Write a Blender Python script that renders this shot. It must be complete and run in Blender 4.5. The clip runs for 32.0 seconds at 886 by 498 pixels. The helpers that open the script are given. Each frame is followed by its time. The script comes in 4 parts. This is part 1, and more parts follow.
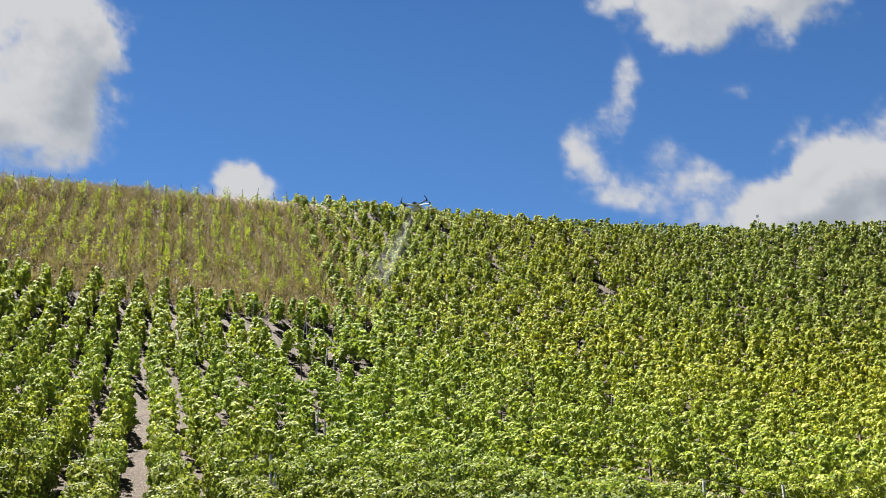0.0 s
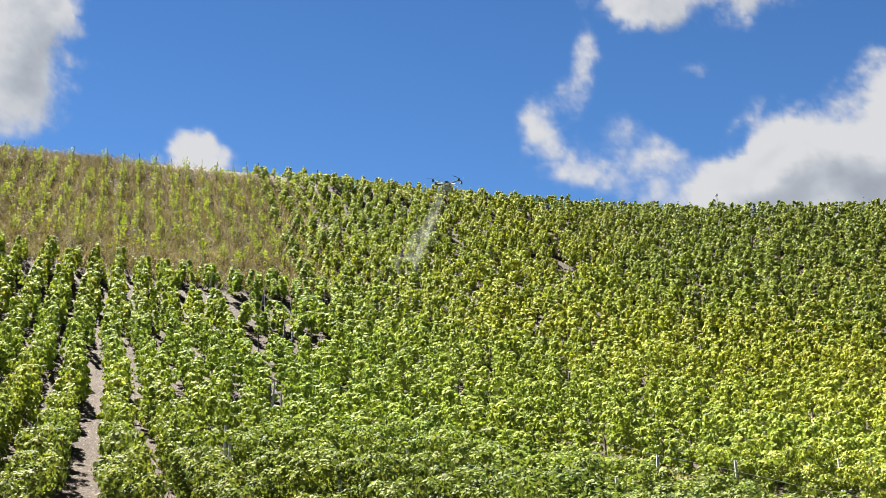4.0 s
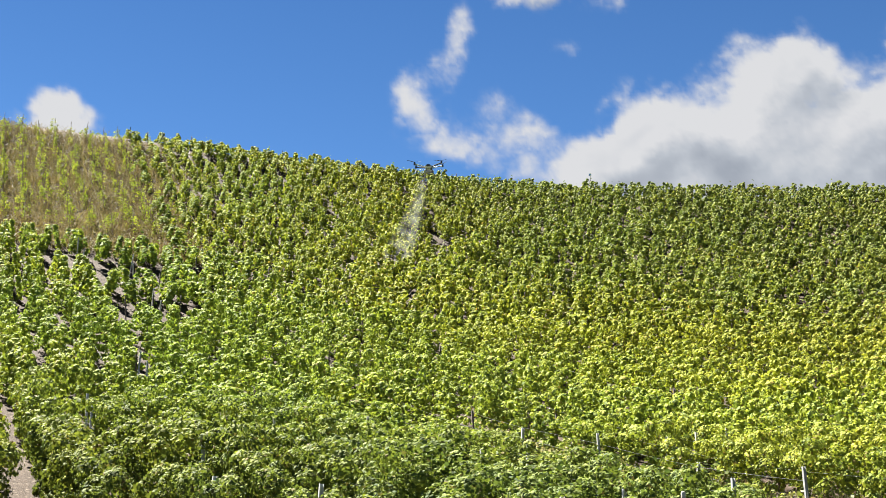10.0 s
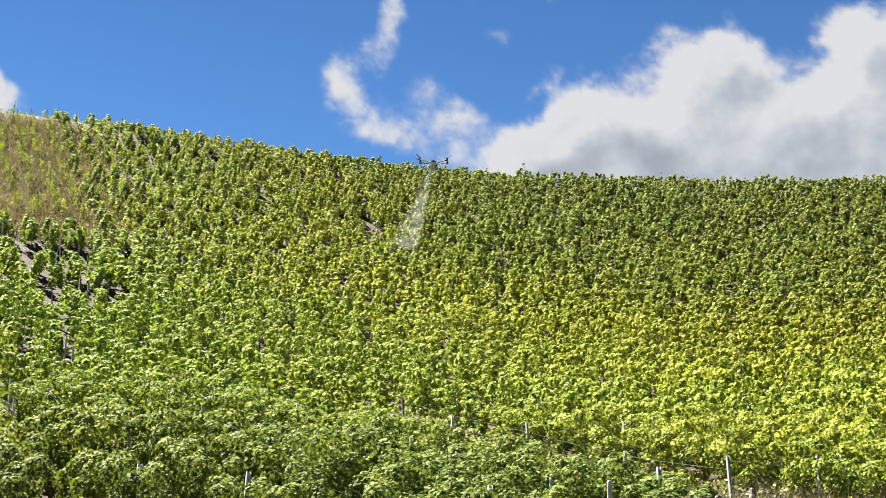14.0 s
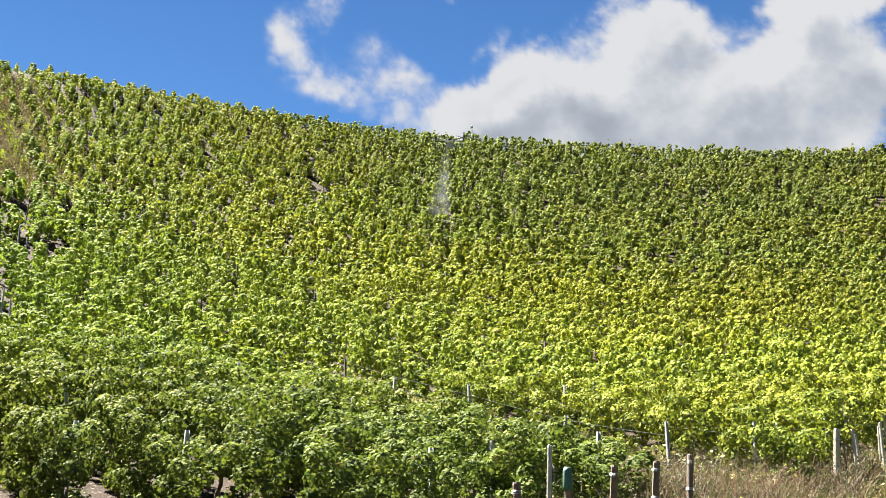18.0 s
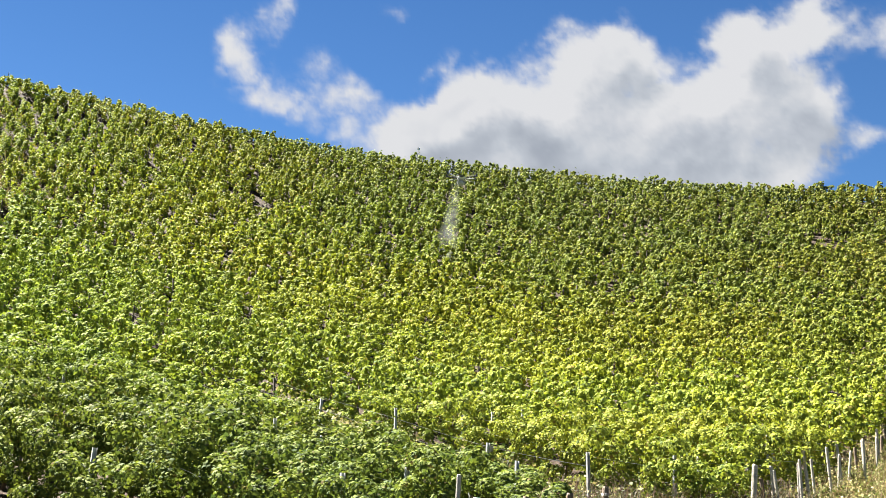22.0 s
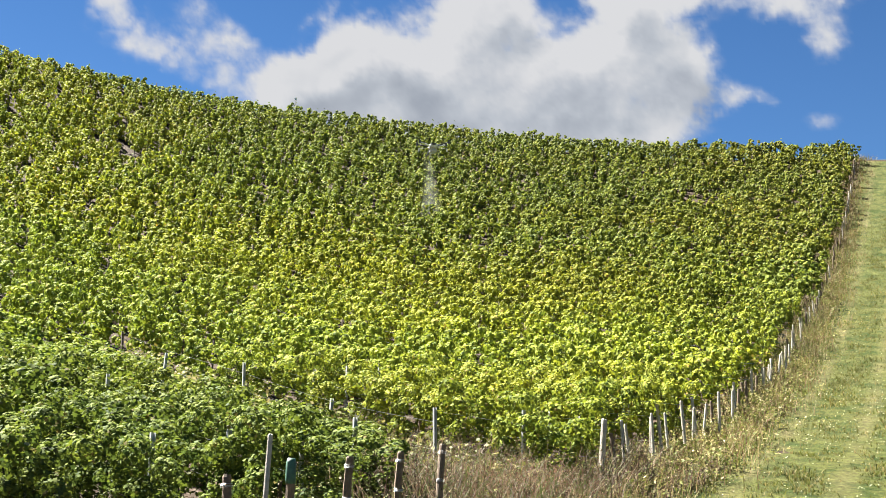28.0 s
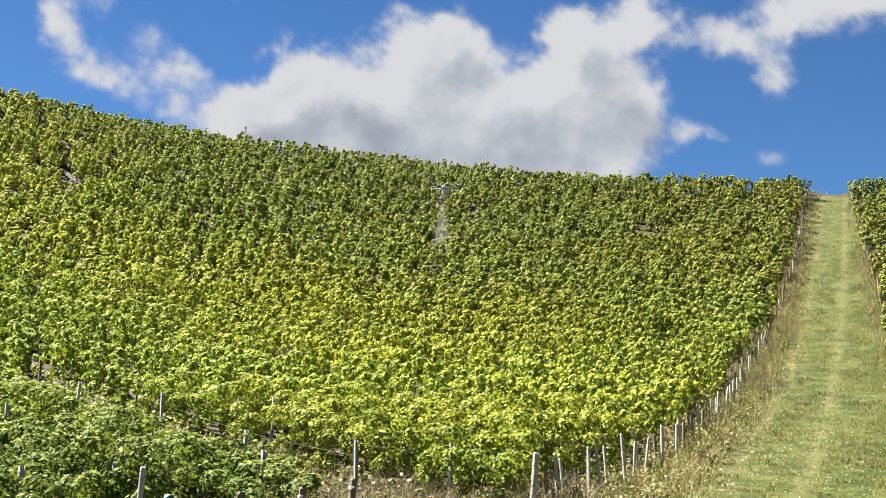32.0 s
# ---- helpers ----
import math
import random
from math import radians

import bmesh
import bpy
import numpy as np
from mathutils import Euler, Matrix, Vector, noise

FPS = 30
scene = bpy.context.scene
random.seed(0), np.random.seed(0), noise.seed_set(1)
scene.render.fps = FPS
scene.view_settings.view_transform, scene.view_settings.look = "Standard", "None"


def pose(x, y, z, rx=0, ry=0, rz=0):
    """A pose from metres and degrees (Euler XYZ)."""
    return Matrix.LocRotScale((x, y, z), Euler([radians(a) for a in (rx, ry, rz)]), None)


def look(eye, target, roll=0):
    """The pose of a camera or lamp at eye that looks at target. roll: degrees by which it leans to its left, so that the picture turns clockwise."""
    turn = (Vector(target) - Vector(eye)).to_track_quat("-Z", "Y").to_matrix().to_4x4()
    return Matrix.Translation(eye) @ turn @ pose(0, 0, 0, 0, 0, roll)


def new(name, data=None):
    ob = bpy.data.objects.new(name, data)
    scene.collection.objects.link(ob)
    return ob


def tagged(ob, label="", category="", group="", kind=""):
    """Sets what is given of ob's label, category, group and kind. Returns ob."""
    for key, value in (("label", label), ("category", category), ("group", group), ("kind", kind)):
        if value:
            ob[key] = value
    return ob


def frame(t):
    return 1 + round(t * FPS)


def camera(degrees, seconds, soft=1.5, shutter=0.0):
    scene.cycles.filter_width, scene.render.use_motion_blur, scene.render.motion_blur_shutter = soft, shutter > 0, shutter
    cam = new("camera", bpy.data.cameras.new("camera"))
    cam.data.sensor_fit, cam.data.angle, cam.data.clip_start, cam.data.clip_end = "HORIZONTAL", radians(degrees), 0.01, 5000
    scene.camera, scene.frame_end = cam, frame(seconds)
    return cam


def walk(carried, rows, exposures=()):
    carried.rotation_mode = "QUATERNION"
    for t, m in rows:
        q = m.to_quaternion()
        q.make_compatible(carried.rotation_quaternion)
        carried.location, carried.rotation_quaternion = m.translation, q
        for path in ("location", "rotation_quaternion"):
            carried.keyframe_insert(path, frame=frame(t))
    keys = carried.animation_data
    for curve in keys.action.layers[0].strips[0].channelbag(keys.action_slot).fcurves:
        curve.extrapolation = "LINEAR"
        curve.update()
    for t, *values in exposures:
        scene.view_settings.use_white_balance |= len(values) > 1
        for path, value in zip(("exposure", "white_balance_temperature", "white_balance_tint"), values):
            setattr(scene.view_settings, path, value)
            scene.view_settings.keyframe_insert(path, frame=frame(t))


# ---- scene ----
cam = camera(40.94, 32.0, 0.7)
# seconds, x, y, z, tilt up, turn to the left of the grass track, lean
PATH = [
    (0, -0.024, 0.026, 1.602, 19.099, 46.819, -0.431), (0.5, -0.049, 0.062, 1.602, 19.237, 46.454, -0.338), (1, -0.072, 0.103, 1.612, 18.906, 46.307, -0.345), (1.5, -0.089, 0.112, 1.602, 18.618, 46.058, -0.295),
    (2, -0.083, 0.135, 1.600, 18.425, 45.754, -0.383), (2.5, -0.086, 0.137, 1.600, 18.290, 45.409, -0.289), (3, -0.050, 0.112, 1.585, 18.143, 45.181, -0.352), (3.5, -0.074, 0.123, 1.586, 18.022, 45.029, -0.252),
    (5.5, -0.047, 0.138, 1.576, 17.279, 43.971, -0.170), (6, -0.054, 0.150, 1.564, 16.864, 43.430, -0.206), (6.5, -0.043, 0.134, 1.570, 16.151, 42.272, -0.302), (7, -0.015, 0.087, 1.550, 16.045, 42.004, -0.284),
    (7.5, -0.025, 0.108, 1.558, 16.133, 41.838, -0.315), (8, -0.009, 0.130, 1.551, 16.286, 41.180, -0.417), (8.5, -0.018, 0.153, 1.556, 16.435, 40.429, -0.447), (9, -0.035, 0.189, 1.547, 16.620, 39.468, -0.510),
    (9.5, -0.032, 0.199, 1.551, 16.603, 38.995, -0.538), (10, -0.036, 0.212, 1.560, 16.568, 38.597, -0.572), (10.5, -0.065, 0.231, 1.569, 16.469, 38.081, -0.620), (11, -0.061, 0.248, 1.571, 16.198, 36.837, -0.485),
    (11.5, -0.072, 0.260, 1.577, 15.678, 36.448, -0.409), (12, -0.067, 0.267, 1.598, 15.469, 36.212, -0.499), (12.5, -0.062, 0.268, 1.582, 15.619, 35.925, -0.693), (13, -0.042, 0.264, 1.589, 15.853, 35.483, -0.709),
    (13.5, -0.034, 0.246, 1.574, 15.960, 35.293, -0.670), (14, -0.036, 0.246, 1.578, 15.919, 35.255, -0.718), (14.5, -0.025, 0.246, 1.586, 15.777, 35.138, -0.714), (16.5, -0.045, 0.269, 1.582, 15.300, 34.076, -0.576),
    (17, -0.074, 0.299, 1.584, 15.004, 33.762, -0.513), (17.5, -0.082, 0.325, 1.595, 14.351, 33.154, -0.341), (18, -0.086, 0.316, 1.599, 14.066, 32.549, -0.082), (18.5, -0.055, 0.319, 1.602, 14.489, 32.094, -0.081),
    (19, -0.016, 0.337, 1.618, 14.927, 31.575, 0.000), (19.5, -0.002, 0.317, 1.609, 14.860, 31.405, -0.003), (20, 0.017, 0.316, 1.625, 14.445, 31.551, 0.162), (20.5, 0.043, 0.347, 1.635, 14.239, 31.753, 0.247),
    (21, 0.066, 0.349, 1.638, 14.291, 31.561, 0.432), (21.5, 0.073, 0.422, 1.638, 14.477, 31.490, 0.720), (22, 0.113, 0.518, 1.666, 15.099, 29.893, 1.408), (22.5, 0.101, 0.636, 1.677, 15.007, 27.506, 1.919),
    (23, 0.130, 0.662, 1.702, 14.146, 26.294, 1.707), (23.5, 0.177, 0.721, 1.686, 14.650, 26.789, 0.941), (24, 0.229, 0.799, 1.689, 15.022, 28.387, 1.022), (24.5, 0.261, 0.889, 1.701, 14.526, 28.568, 1.560),
    (25, 0.281, 0.911, 1.707, 14.370, 29.057, 1.826), (25.5, 0.222, 0.968, 1.708, 13.792, 29.681, 1.995), (26, 0.023, 1.100, 1.751, 14.028, 26.205, 0.604), (26.5, -0.073, 1.132, 1.767, 13.888, 24.157, -0.215),
    (28.5, 0.311, 1.708, 1.789, 12.747, 24.245, 0.536), (29, 0.297, 1.839, 1.796, 12.687, 24.285, -0.169), (29.5, 0.206, 1.961, 1.826, 13.845, 24.068, -0.157), (30, 0.169, 2.038, 1.831, 14.549, 22.876, -0.637),
    (30.5, 0.232, 2.174, 1.817, 15.167, 21.902, -0.592), (31, 0.316, 2.351, 1.825, 15.079, 23.311, 0.562), (31.5, 0.333, 2.503, 1.821, 14.509, 22.290, 0.208), (32, 0.258, 2.658, 1.847, 14.699, 22.040, 0.433),
]
walk(cam, [(t, pose(x, y, z, 90 + up, 0, turn) @ pose(0, 0, 0, 0, 0, lean)) for t, x, y, z, up, turn, lean in PATH],
     [(0, 3.33), (2, 3.42), (6, 3.50), (13, 3.55), (18, 3.58), (21, 3.58), (26, 3.53), (32, 3.46)])

# ---- light ----
SUN_AZ, SUN_EL = 77.0, 53.0          # degrees left of the grass track, height
world = bpy.data.worlds.new("sky_world")
scene.world = world
world.use_nodes = True
wn = world.node_tree.nodes
sky = wn.new("ShaderNodeTexSky")
sky.sky_type, sky.sun_disc = "NISHITA", False
sky.sun_elevation, sky.sun_rotation = radians(SUN_EL), radians(-SUN_AZ)
sky.altitude, sky.air_density, sky.dust_density, sky.ozone_density = 1500, 1.0, 0.0, 5.0
wn["Background"].inputs[1].default_value = 0.0110
deep = wn.new("ShaderNodeMix")                 # a clear, deep blue summer sky
deep.data_type, deep.blend_type = "RGBA", "MULTIPLY"
deep.inputs[0].default_value, deep.inputs[7].default_value = 1.0, (0.56, 0.83, 1.02, 1)
up = wn.new("ShaderNodeTexCoord")              # paler over the brow, deeper overhead
height = wn.new("ShaderNodeSeparateXYZ")
world.node_tree.links.new(up.outputs["Generated"], height.inputs[0])
depth = wn.new("ShaderNodeValToRGB")
depth.color_ramp.elements[0].position, depth.color_ramp.elements[0].color = 0.30, (0.66, 0.92, 1.08, 1)
depth.color_ramp.elements[1].position, depth.color_ramp.elements[1].color = 0.60, (0.42, 0.69, 0.91, 1)
world.node_tree.links.new(height.outputs[2], depth.inputs[0])
world.node_tree.links.new(depth.outputs[0], deep.inputs[7])
world.node_tree.links.new(sky.outputs[0], deep.inputs[6])
world.node_tree.links.new(deep.outputs[2], wn["Background"].inputs[0])
sun = new("sun", bpy.data.lights.new("sun", "SUN"))
sun.data.energy, sun.data.angle, sun.data.color = 5.0, radians(0.53), (1.0, 0.95, 0.87)
sun.matrix_world = look((-math.sin(radians(SUN_AZ)) * 200, math.cos(radians(SUN_AZ)) * 200, 200 * math.tan(radians(SUN_EL))), (0, 0, 0))


# ---- the hill ----
ROW_AZ = 61.3                        # the rows run this far to the left of the track
UX, UY = -math.sin(radians(ROW_AZ)), math.cos(radians(ROW_AZ))
NX, NY = UY, -UX
PITCH = 1.14                         # between rows


def smooth(a, b, x):
    t = np.clip((x - a) / (b - a), 0, 1)
    return t * t * (3 - 2 * t)


def crest_at(az):
    """How far off the brow of the hill is, by direction."""
    return 85.4 + 2.5 * np.exp(-((az - 44) / 14) ** 2) - 5.0 * smooth(55, 72, az) + 0.9 * smooth(46, 54, az) - 1.2 * (1 - smooth(36, 52, az)) - 0.9 * (1 - smooth(12, 30, az))


def ground_z(x, y):
    """A hollow hillside, steeper with distance, that rounds off to a plateau."""
    x, y = np.asarray(x, float), np.asarray(y, float)
    r = np.hypot(x, y)
    az = np.degrees(np.arctan2(-x, y))
    k = np.clip(az / 60, 0, 1.2)
    a, b = 0.039 + 0.051 * k, 0.0032 + 0.0005 * k
    crest = crest_at(az)
    rr = np.minimum(r, crest)
    z = a * rr + b * rr * rr
    over = np.maximum(r - crest, 0)
    z = z + (a + 2 * b * crest) * 0.5 * (1 - np.exp(-over / 0.5))
    z = z * (1 - smooth(95, 150, az)) * (1 - smooth(40, 100, -az)) * (1 - 0.8 * smooth(300, 2500, r))
    near = 1 - smooth(60, 90, r)
    return z + near * 0.05 * np.sin(x * 0.7 + 1.3) * np.sin(y * 0.55)


def gz(x, y):
    return float(ground_z(x, y))


def row_point(c, s):
    return c * NX + s * UX, c * NY + s * UY


def edge_x(y):
    """The line of row ends along the track, which bends away uphill."""
    return -4.6 - 0.0215 * max(0.0, y - 30.0)


def track_right(y):
    """The right edge of the grass track."""
    return 1.6 - 0.066 * (y - 12) if y < 84 else -3.15


# ---- materials ----
def material(name):
    m = bpy.data.materials.new(name)
    m.use_nodes = True
    t = m.node_tree
    return m, t, t.nodes["Principled BSDF"], t.nodes["Material Output"]


def node(t, kind, **sets):
    n = t.nodes.new(kind)
    for key, value in sets.items():
        if key in n.inputs.keys():
            n.inputs[key].default_value = value
    return n


def ramp(t, source, stops):
    n = t.nodes.new("ShaderNodeValToRGB")
    els = n.color_ramp.elements
    els[0].position, els[0].color = stops[0][0], (*stops[0][1], 1)
    els[1].position, els[1].color = stops[-1][0], (*stops[-1][1], 1)
    for pos, col in stops[1:-1]:
        e = els.new(pos)
        e.color = (*col, 1)
    t.links.new(source, n.inputs[0])
    return n.outputs[0]


def mixed(t, fac, a, b, mode="MIX"):
    n = t.nodes.new("ShaderNodeMix")
    n.data_type, n.blend_type = "RGBA", mode
    for sock, v in ((0, fac), (6, a), (7, b)):
        if isinstance(v, (int, float)):
            n.inputs[sock].default_value = v
        elif isinstance(v, tuple):
            n.inputs[sock].default_value = (*v, 1)
        else:
            t.links.new(v, n.inputs[sock])
    return n.outputs[2]


def noise_at(t, scale, detail=4.0, rough=0.55, vector=None):
    n = t.nodes.new("ShaderNodeTexNoise")
    n.inputs["Scale"].default_value, n.inputs["Detail"].default_value, n.inputs["Roughness"].default_value = scale, detail, rough
    if vector is not None:
        t.links.new(vector, n.inputs["Vector"])
    return n.outputs["Fac"]


def add_bump(t, bsdf, height, strength, distance):
    b = t.nodes.new("ShaderNodeBump")
    b.inputs["Strength"].default_value, b.inputs["Distance"].default_value = strength, distance
    t.links.new(height, b.inputs["Height"])
    t.links.new(b.outputs[0], bsdf.inputs["Normal"])


def leaf_material(name, stops, yellow, through_share=0.2, gloss=0.7):
    """Leaf by leaf colour, drifting over the slope from plant to plant."""
    m, t, b, out = material(name)
    geo = t.nodes.new("ShaderNodeNewGeometry")
    info = t.nodes.new("ShaderNodeObjectInfo")
    col = ramp(t, geo.outputs["Random Per Island"], stops)
    drift = noise_at(t, 0.06, 3.0, 0.6, info.outputs["Location"])
    drift2 = ramp(t, drift, [(0.42, (0, 0, 0)), (0.62, (1, 1, 1))])
    tint = t.nodes.new("ShaderNodeMix")
    tint.data_type, tint.blend_type = "RGBA", "MULTIPLY"
    t.links.new(drift2, tint.inputs[0])
    t.links.new(col, tint.inputs[6])
    tint.inputs[7].default_value = (*yellow, 1)
    col = tint.outputs[2]
    place = t.nodes.new("ShaderNodeVectorMath")       # plots of different growth, lime above the foot, olive at the top; cloud shade and slope sun are in the tint too
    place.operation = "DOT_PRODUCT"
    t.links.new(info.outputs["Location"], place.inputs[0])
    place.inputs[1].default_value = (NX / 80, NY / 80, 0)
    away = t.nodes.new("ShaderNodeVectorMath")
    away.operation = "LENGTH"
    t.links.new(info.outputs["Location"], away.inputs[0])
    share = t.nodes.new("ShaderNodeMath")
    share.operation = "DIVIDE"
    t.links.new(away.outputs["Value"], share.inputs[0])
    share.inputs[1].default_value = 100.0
    # cloud shade over the foot and sun on the slope, painted as leaf tint
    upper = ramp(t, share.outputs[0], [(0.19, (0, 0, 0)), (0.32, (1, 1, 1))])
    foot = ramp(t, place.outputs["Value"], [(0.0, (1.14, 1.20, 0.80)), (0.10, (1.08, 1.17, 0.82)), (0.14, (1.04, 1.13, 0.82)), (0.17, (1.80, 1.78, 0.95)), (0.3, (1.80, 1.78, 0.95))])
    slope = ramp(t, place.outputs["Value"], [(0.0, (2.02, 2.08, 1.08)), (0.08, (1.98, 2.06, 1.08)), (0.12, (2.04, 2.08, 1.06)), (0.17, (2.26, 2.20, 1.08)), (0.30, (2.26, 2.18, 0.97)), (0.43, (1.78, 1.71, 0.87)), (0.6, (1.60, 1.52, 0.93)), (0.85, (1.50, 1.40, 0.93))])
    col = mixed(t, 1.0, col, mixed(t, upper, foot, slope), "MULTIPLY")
    tc = t.nodes.new("ShaderNodeTexCoord")
    shoots = ramp(t, noise_at(t, 2.8, 1.0, 0.5, tc.outputs["Object"]), [(0.38, (0.80, 0.84, 0.86)), (0.52, (1.0, 1.0, 0.95)), (0.64, (1.14, 1.12, 0.92))])
    col = mixed(t, 1.0, col, shoots, "MULTIPLY")
    vary = ramp(t, info.outputs["Random"], [(0.0, (0.84, 0.88, 0.9)), (0.5, (1, 1, 1)), (1.0, (1.08, 1.07, 1.0))])
    col = mixed(t, 1.0, col, vary, "MULTIPLY")
    t.links.new(col, b.inputs["Base Color"])
    b.inputs["Roughness"].default_value = gloss
    b.inputs["Specular IOR Level"].default_value = 0.035
    tr = t.nodes.new("ShaderNodeBsdfTranslucent")
    warm = mixed(t, 1.0, col, (1.22, 1.28, 0.85), "MULTIPLY")
    t.links.new(warm, tr.inputs[0])
    mix = t.nodes.new("ShaderNodeMixShader")
    mix.inputs[0].default_value = through_share
    t.links.new(b.outputs[0], mix.inputs[1])
    t.links.new(tr.outputs[0], mix.inputs[2])
    t.links.new(mix.outputs[0], out.inputs[0])
    return m


VINE_GREEN = [(0.0, (0.086, 0.068, 0.040)), (0.03, (0.065, 0.058, 0.032)), (0.06, (0.033, 0.049, 0.026)), (0.28, (0.060, 0.079, 0.031)), (0.65, (0.084, 0.101, 0.032)), (1.0, (0.104, 0.121, 0.036))]
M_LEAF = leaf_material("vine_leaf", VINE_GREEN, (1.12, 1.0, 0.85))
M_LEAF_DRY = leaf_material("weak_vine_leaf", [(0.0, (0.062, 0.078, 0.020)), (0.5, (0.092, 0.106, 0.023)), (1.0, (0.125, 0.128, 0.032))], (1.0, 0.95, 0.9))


def simple(name, colour, rough, metal=0.0, scale=8.0, spread=0.25, bump=0.0):
    m, t, b, out = material(name)
    tc = t.nodes.new("ShaderNodeTexCoord")
    n1 = noise_at(t, scale, 5.0, 0.6, tc.outputs["Object"])
    n2 = noise_at(t, scale * 7, 3.0, 0.6, tc.outputs["Object"])
    lo = tuple(v * (1 - spread) for v in colour)
    hi = tuple(min(1.0, v * (1 + spread)) for v in colour)
    col = mixed(t, ramp(t, n1, [(0.3, (0, 0, 0)), (0.7, (1, 1, 1))]), lo, hi)
    col = mixed(t, ramp(t, n2, [(0.45, (0, 0, 0)), (0.75, (0.5, 0.5, 0.5))]), col, lo)
    t.links.new(col, b.inputs["Base Color"])
    b.inputs["Roughness"].default_value, b.inputs["Metallic"].default_value = rough, metal
    if bump:
        add_bump(t, b, n2, bump, 0.01)
    return m


M_POST = simple("galvanised_steel", (0.34, 0.34, 0.33), 0.6, 0.0, 6, 0.2)
M_RUST = simple("rusted_steel", (0.09, 0.065, 0.05), 0.8, 0.0, 12, 0.3)
M_WOOD = simple("weathered_wood", (0.122, 0.083, 0.051), 0.85, 0, 14, 0.35, 0.6)
M_WHITE_WOOD = simple("silver_grey_wood", (0.33, 0.30, 0.25), 0.8, 0, 14, 0.25, 0.5)
M_WIRE = simple("steel_wire", (0.45, 0.46, 0.47), 0.4, 0.8, 4, 0.1)
M_BARK = simple("vine_bark", (0.083, 0.058, 0.038), 0.9, 0, 20, 0.4, 0.8)


def blade_material(name, stops, through_share=0.3):
    m, t, b, out = material(name)
    geo = t.nodes.new("ShaderNodeNewGeometry")
    tc = t.nodes.new("ShaderNodeTexCoord")
    col = ramp(t, geo.outputs["Random Per Island"], stops)
    n = noise_at(t, 0.35, 3.0, 0.6, tc.outputs["Object"])
    col = mixed(t, 1.0, col, ramp(t, n, [(0.3, (0.7, 0.7, 0.7)), (0.7, (1.2, 1.15, 1.05))]), "MULTIPLY")
    t.links.new(col, b.inputs["Base Color"])
    b.inputs["Roughness"].default_value, b.inputs["Specular IOR Level"].default_value = 0.7, 0.15
    tr = t.nodes.new("ShaderNodeBsdfTranslucent")
    t.links.new(col, tr.inputs[0])
    mix = t.nodes.new("ShaderNodeMixShader")
    mix.inputs[0].default_value = through_share
    t.links.new(b.outputs[0], mix.inputs[1])
    t.links.new(tr.outputs[0], mix.inputs[2])
    t.links.new(mix.outputs[0], out.inputs[0])
    return m


M_DRY = blade_material("dry_grass", [(0.0, (0.094, 0.054, 0.030)), (0.3, (0.137, 0.097, 0.049)), (0.42, (0.245, 0.205, 0.122)), (0.5, (0.122, 0.115, 0.037)), (1.0, (0.068, 0.086, 0.022))])
M_TANGLE = blade_material("tangled_weeds", [(0.0, (0.045, 0.029, 0.022)), (0.35, (0.076, 0.050, 0.033)), (0.55, (0.108, 0.079, 0.050)), (0.60, (0.173, 0.151, 0.101)), (0.66, (0.054, 0.058, 0.022)), (1.0, (0.036, 0.049, 0.014))])
M_OLIVE = blade_material("parched_weeds", [(0.0, (0.064, 0.045, 0.018)), (0.4, (0.096, 0.074, 0.026)), (0.66, (0.125, 0.100, 0.042)), (0.78, (0.078, 0.078, 0.018)), (1.0, (0.096, 0.096, 0.022))])
M_GRASS = blade_material("meadow_grass", [(0.0, (0.035, 0.046, 0.009)), (0.5, (0.066, 0.073, 0.016)), (0.8, (0.108, 0.098, 0.032)), (1.0, (0.158, 0.131, 0.061))], 0.4)


def soil_material():
    m, t, b, out = material("chalky_soil")
    tc = t.nodes.new("ShaderNodeTexCoord")
    v = tc.outputs["Object"]
    base = mixed(t, ramp(t, noise_at(t, 0.5, 5, 0.6, v), [(0.3, (0, 0, 0)), (0.7, (1, 1, 1))]), (0.022, 0.015, 0.010), (0.042, 0.031, 0.022))
    vor = t.nodes.new("ShaderNodeTexVoronoi")
    vor.inputs["Scale"].default_value = 9.0
    t.links.new(v, vor.inputs["Vector"])
    stones = ramp(t, vor.outputs["Distance"], [(0.12, (1, 1, 1)), (0.3, (0, 0, 0))])
    base = mixed(t, stones, base, (0.095, 0.078, 0.060))
    fine = noise_at(t, 25, 5, 0.65, v)
    base = mixed(t, 1.0, base, ramp(t, fine, [(0.36, (0.42, 0.42, 0.42)), (0.64, (1.4, 1.38, 1.34))]), "MULTIPLY")
    t.links.new(base, b.inputs["Base Color"])
    b.inputs["Roughness"].default_value, b.inputs["Specular IOR Level"].default_value = 0.95, 0.05
    add_bump(t, b, fine, 0.8, 0.05)
    return m


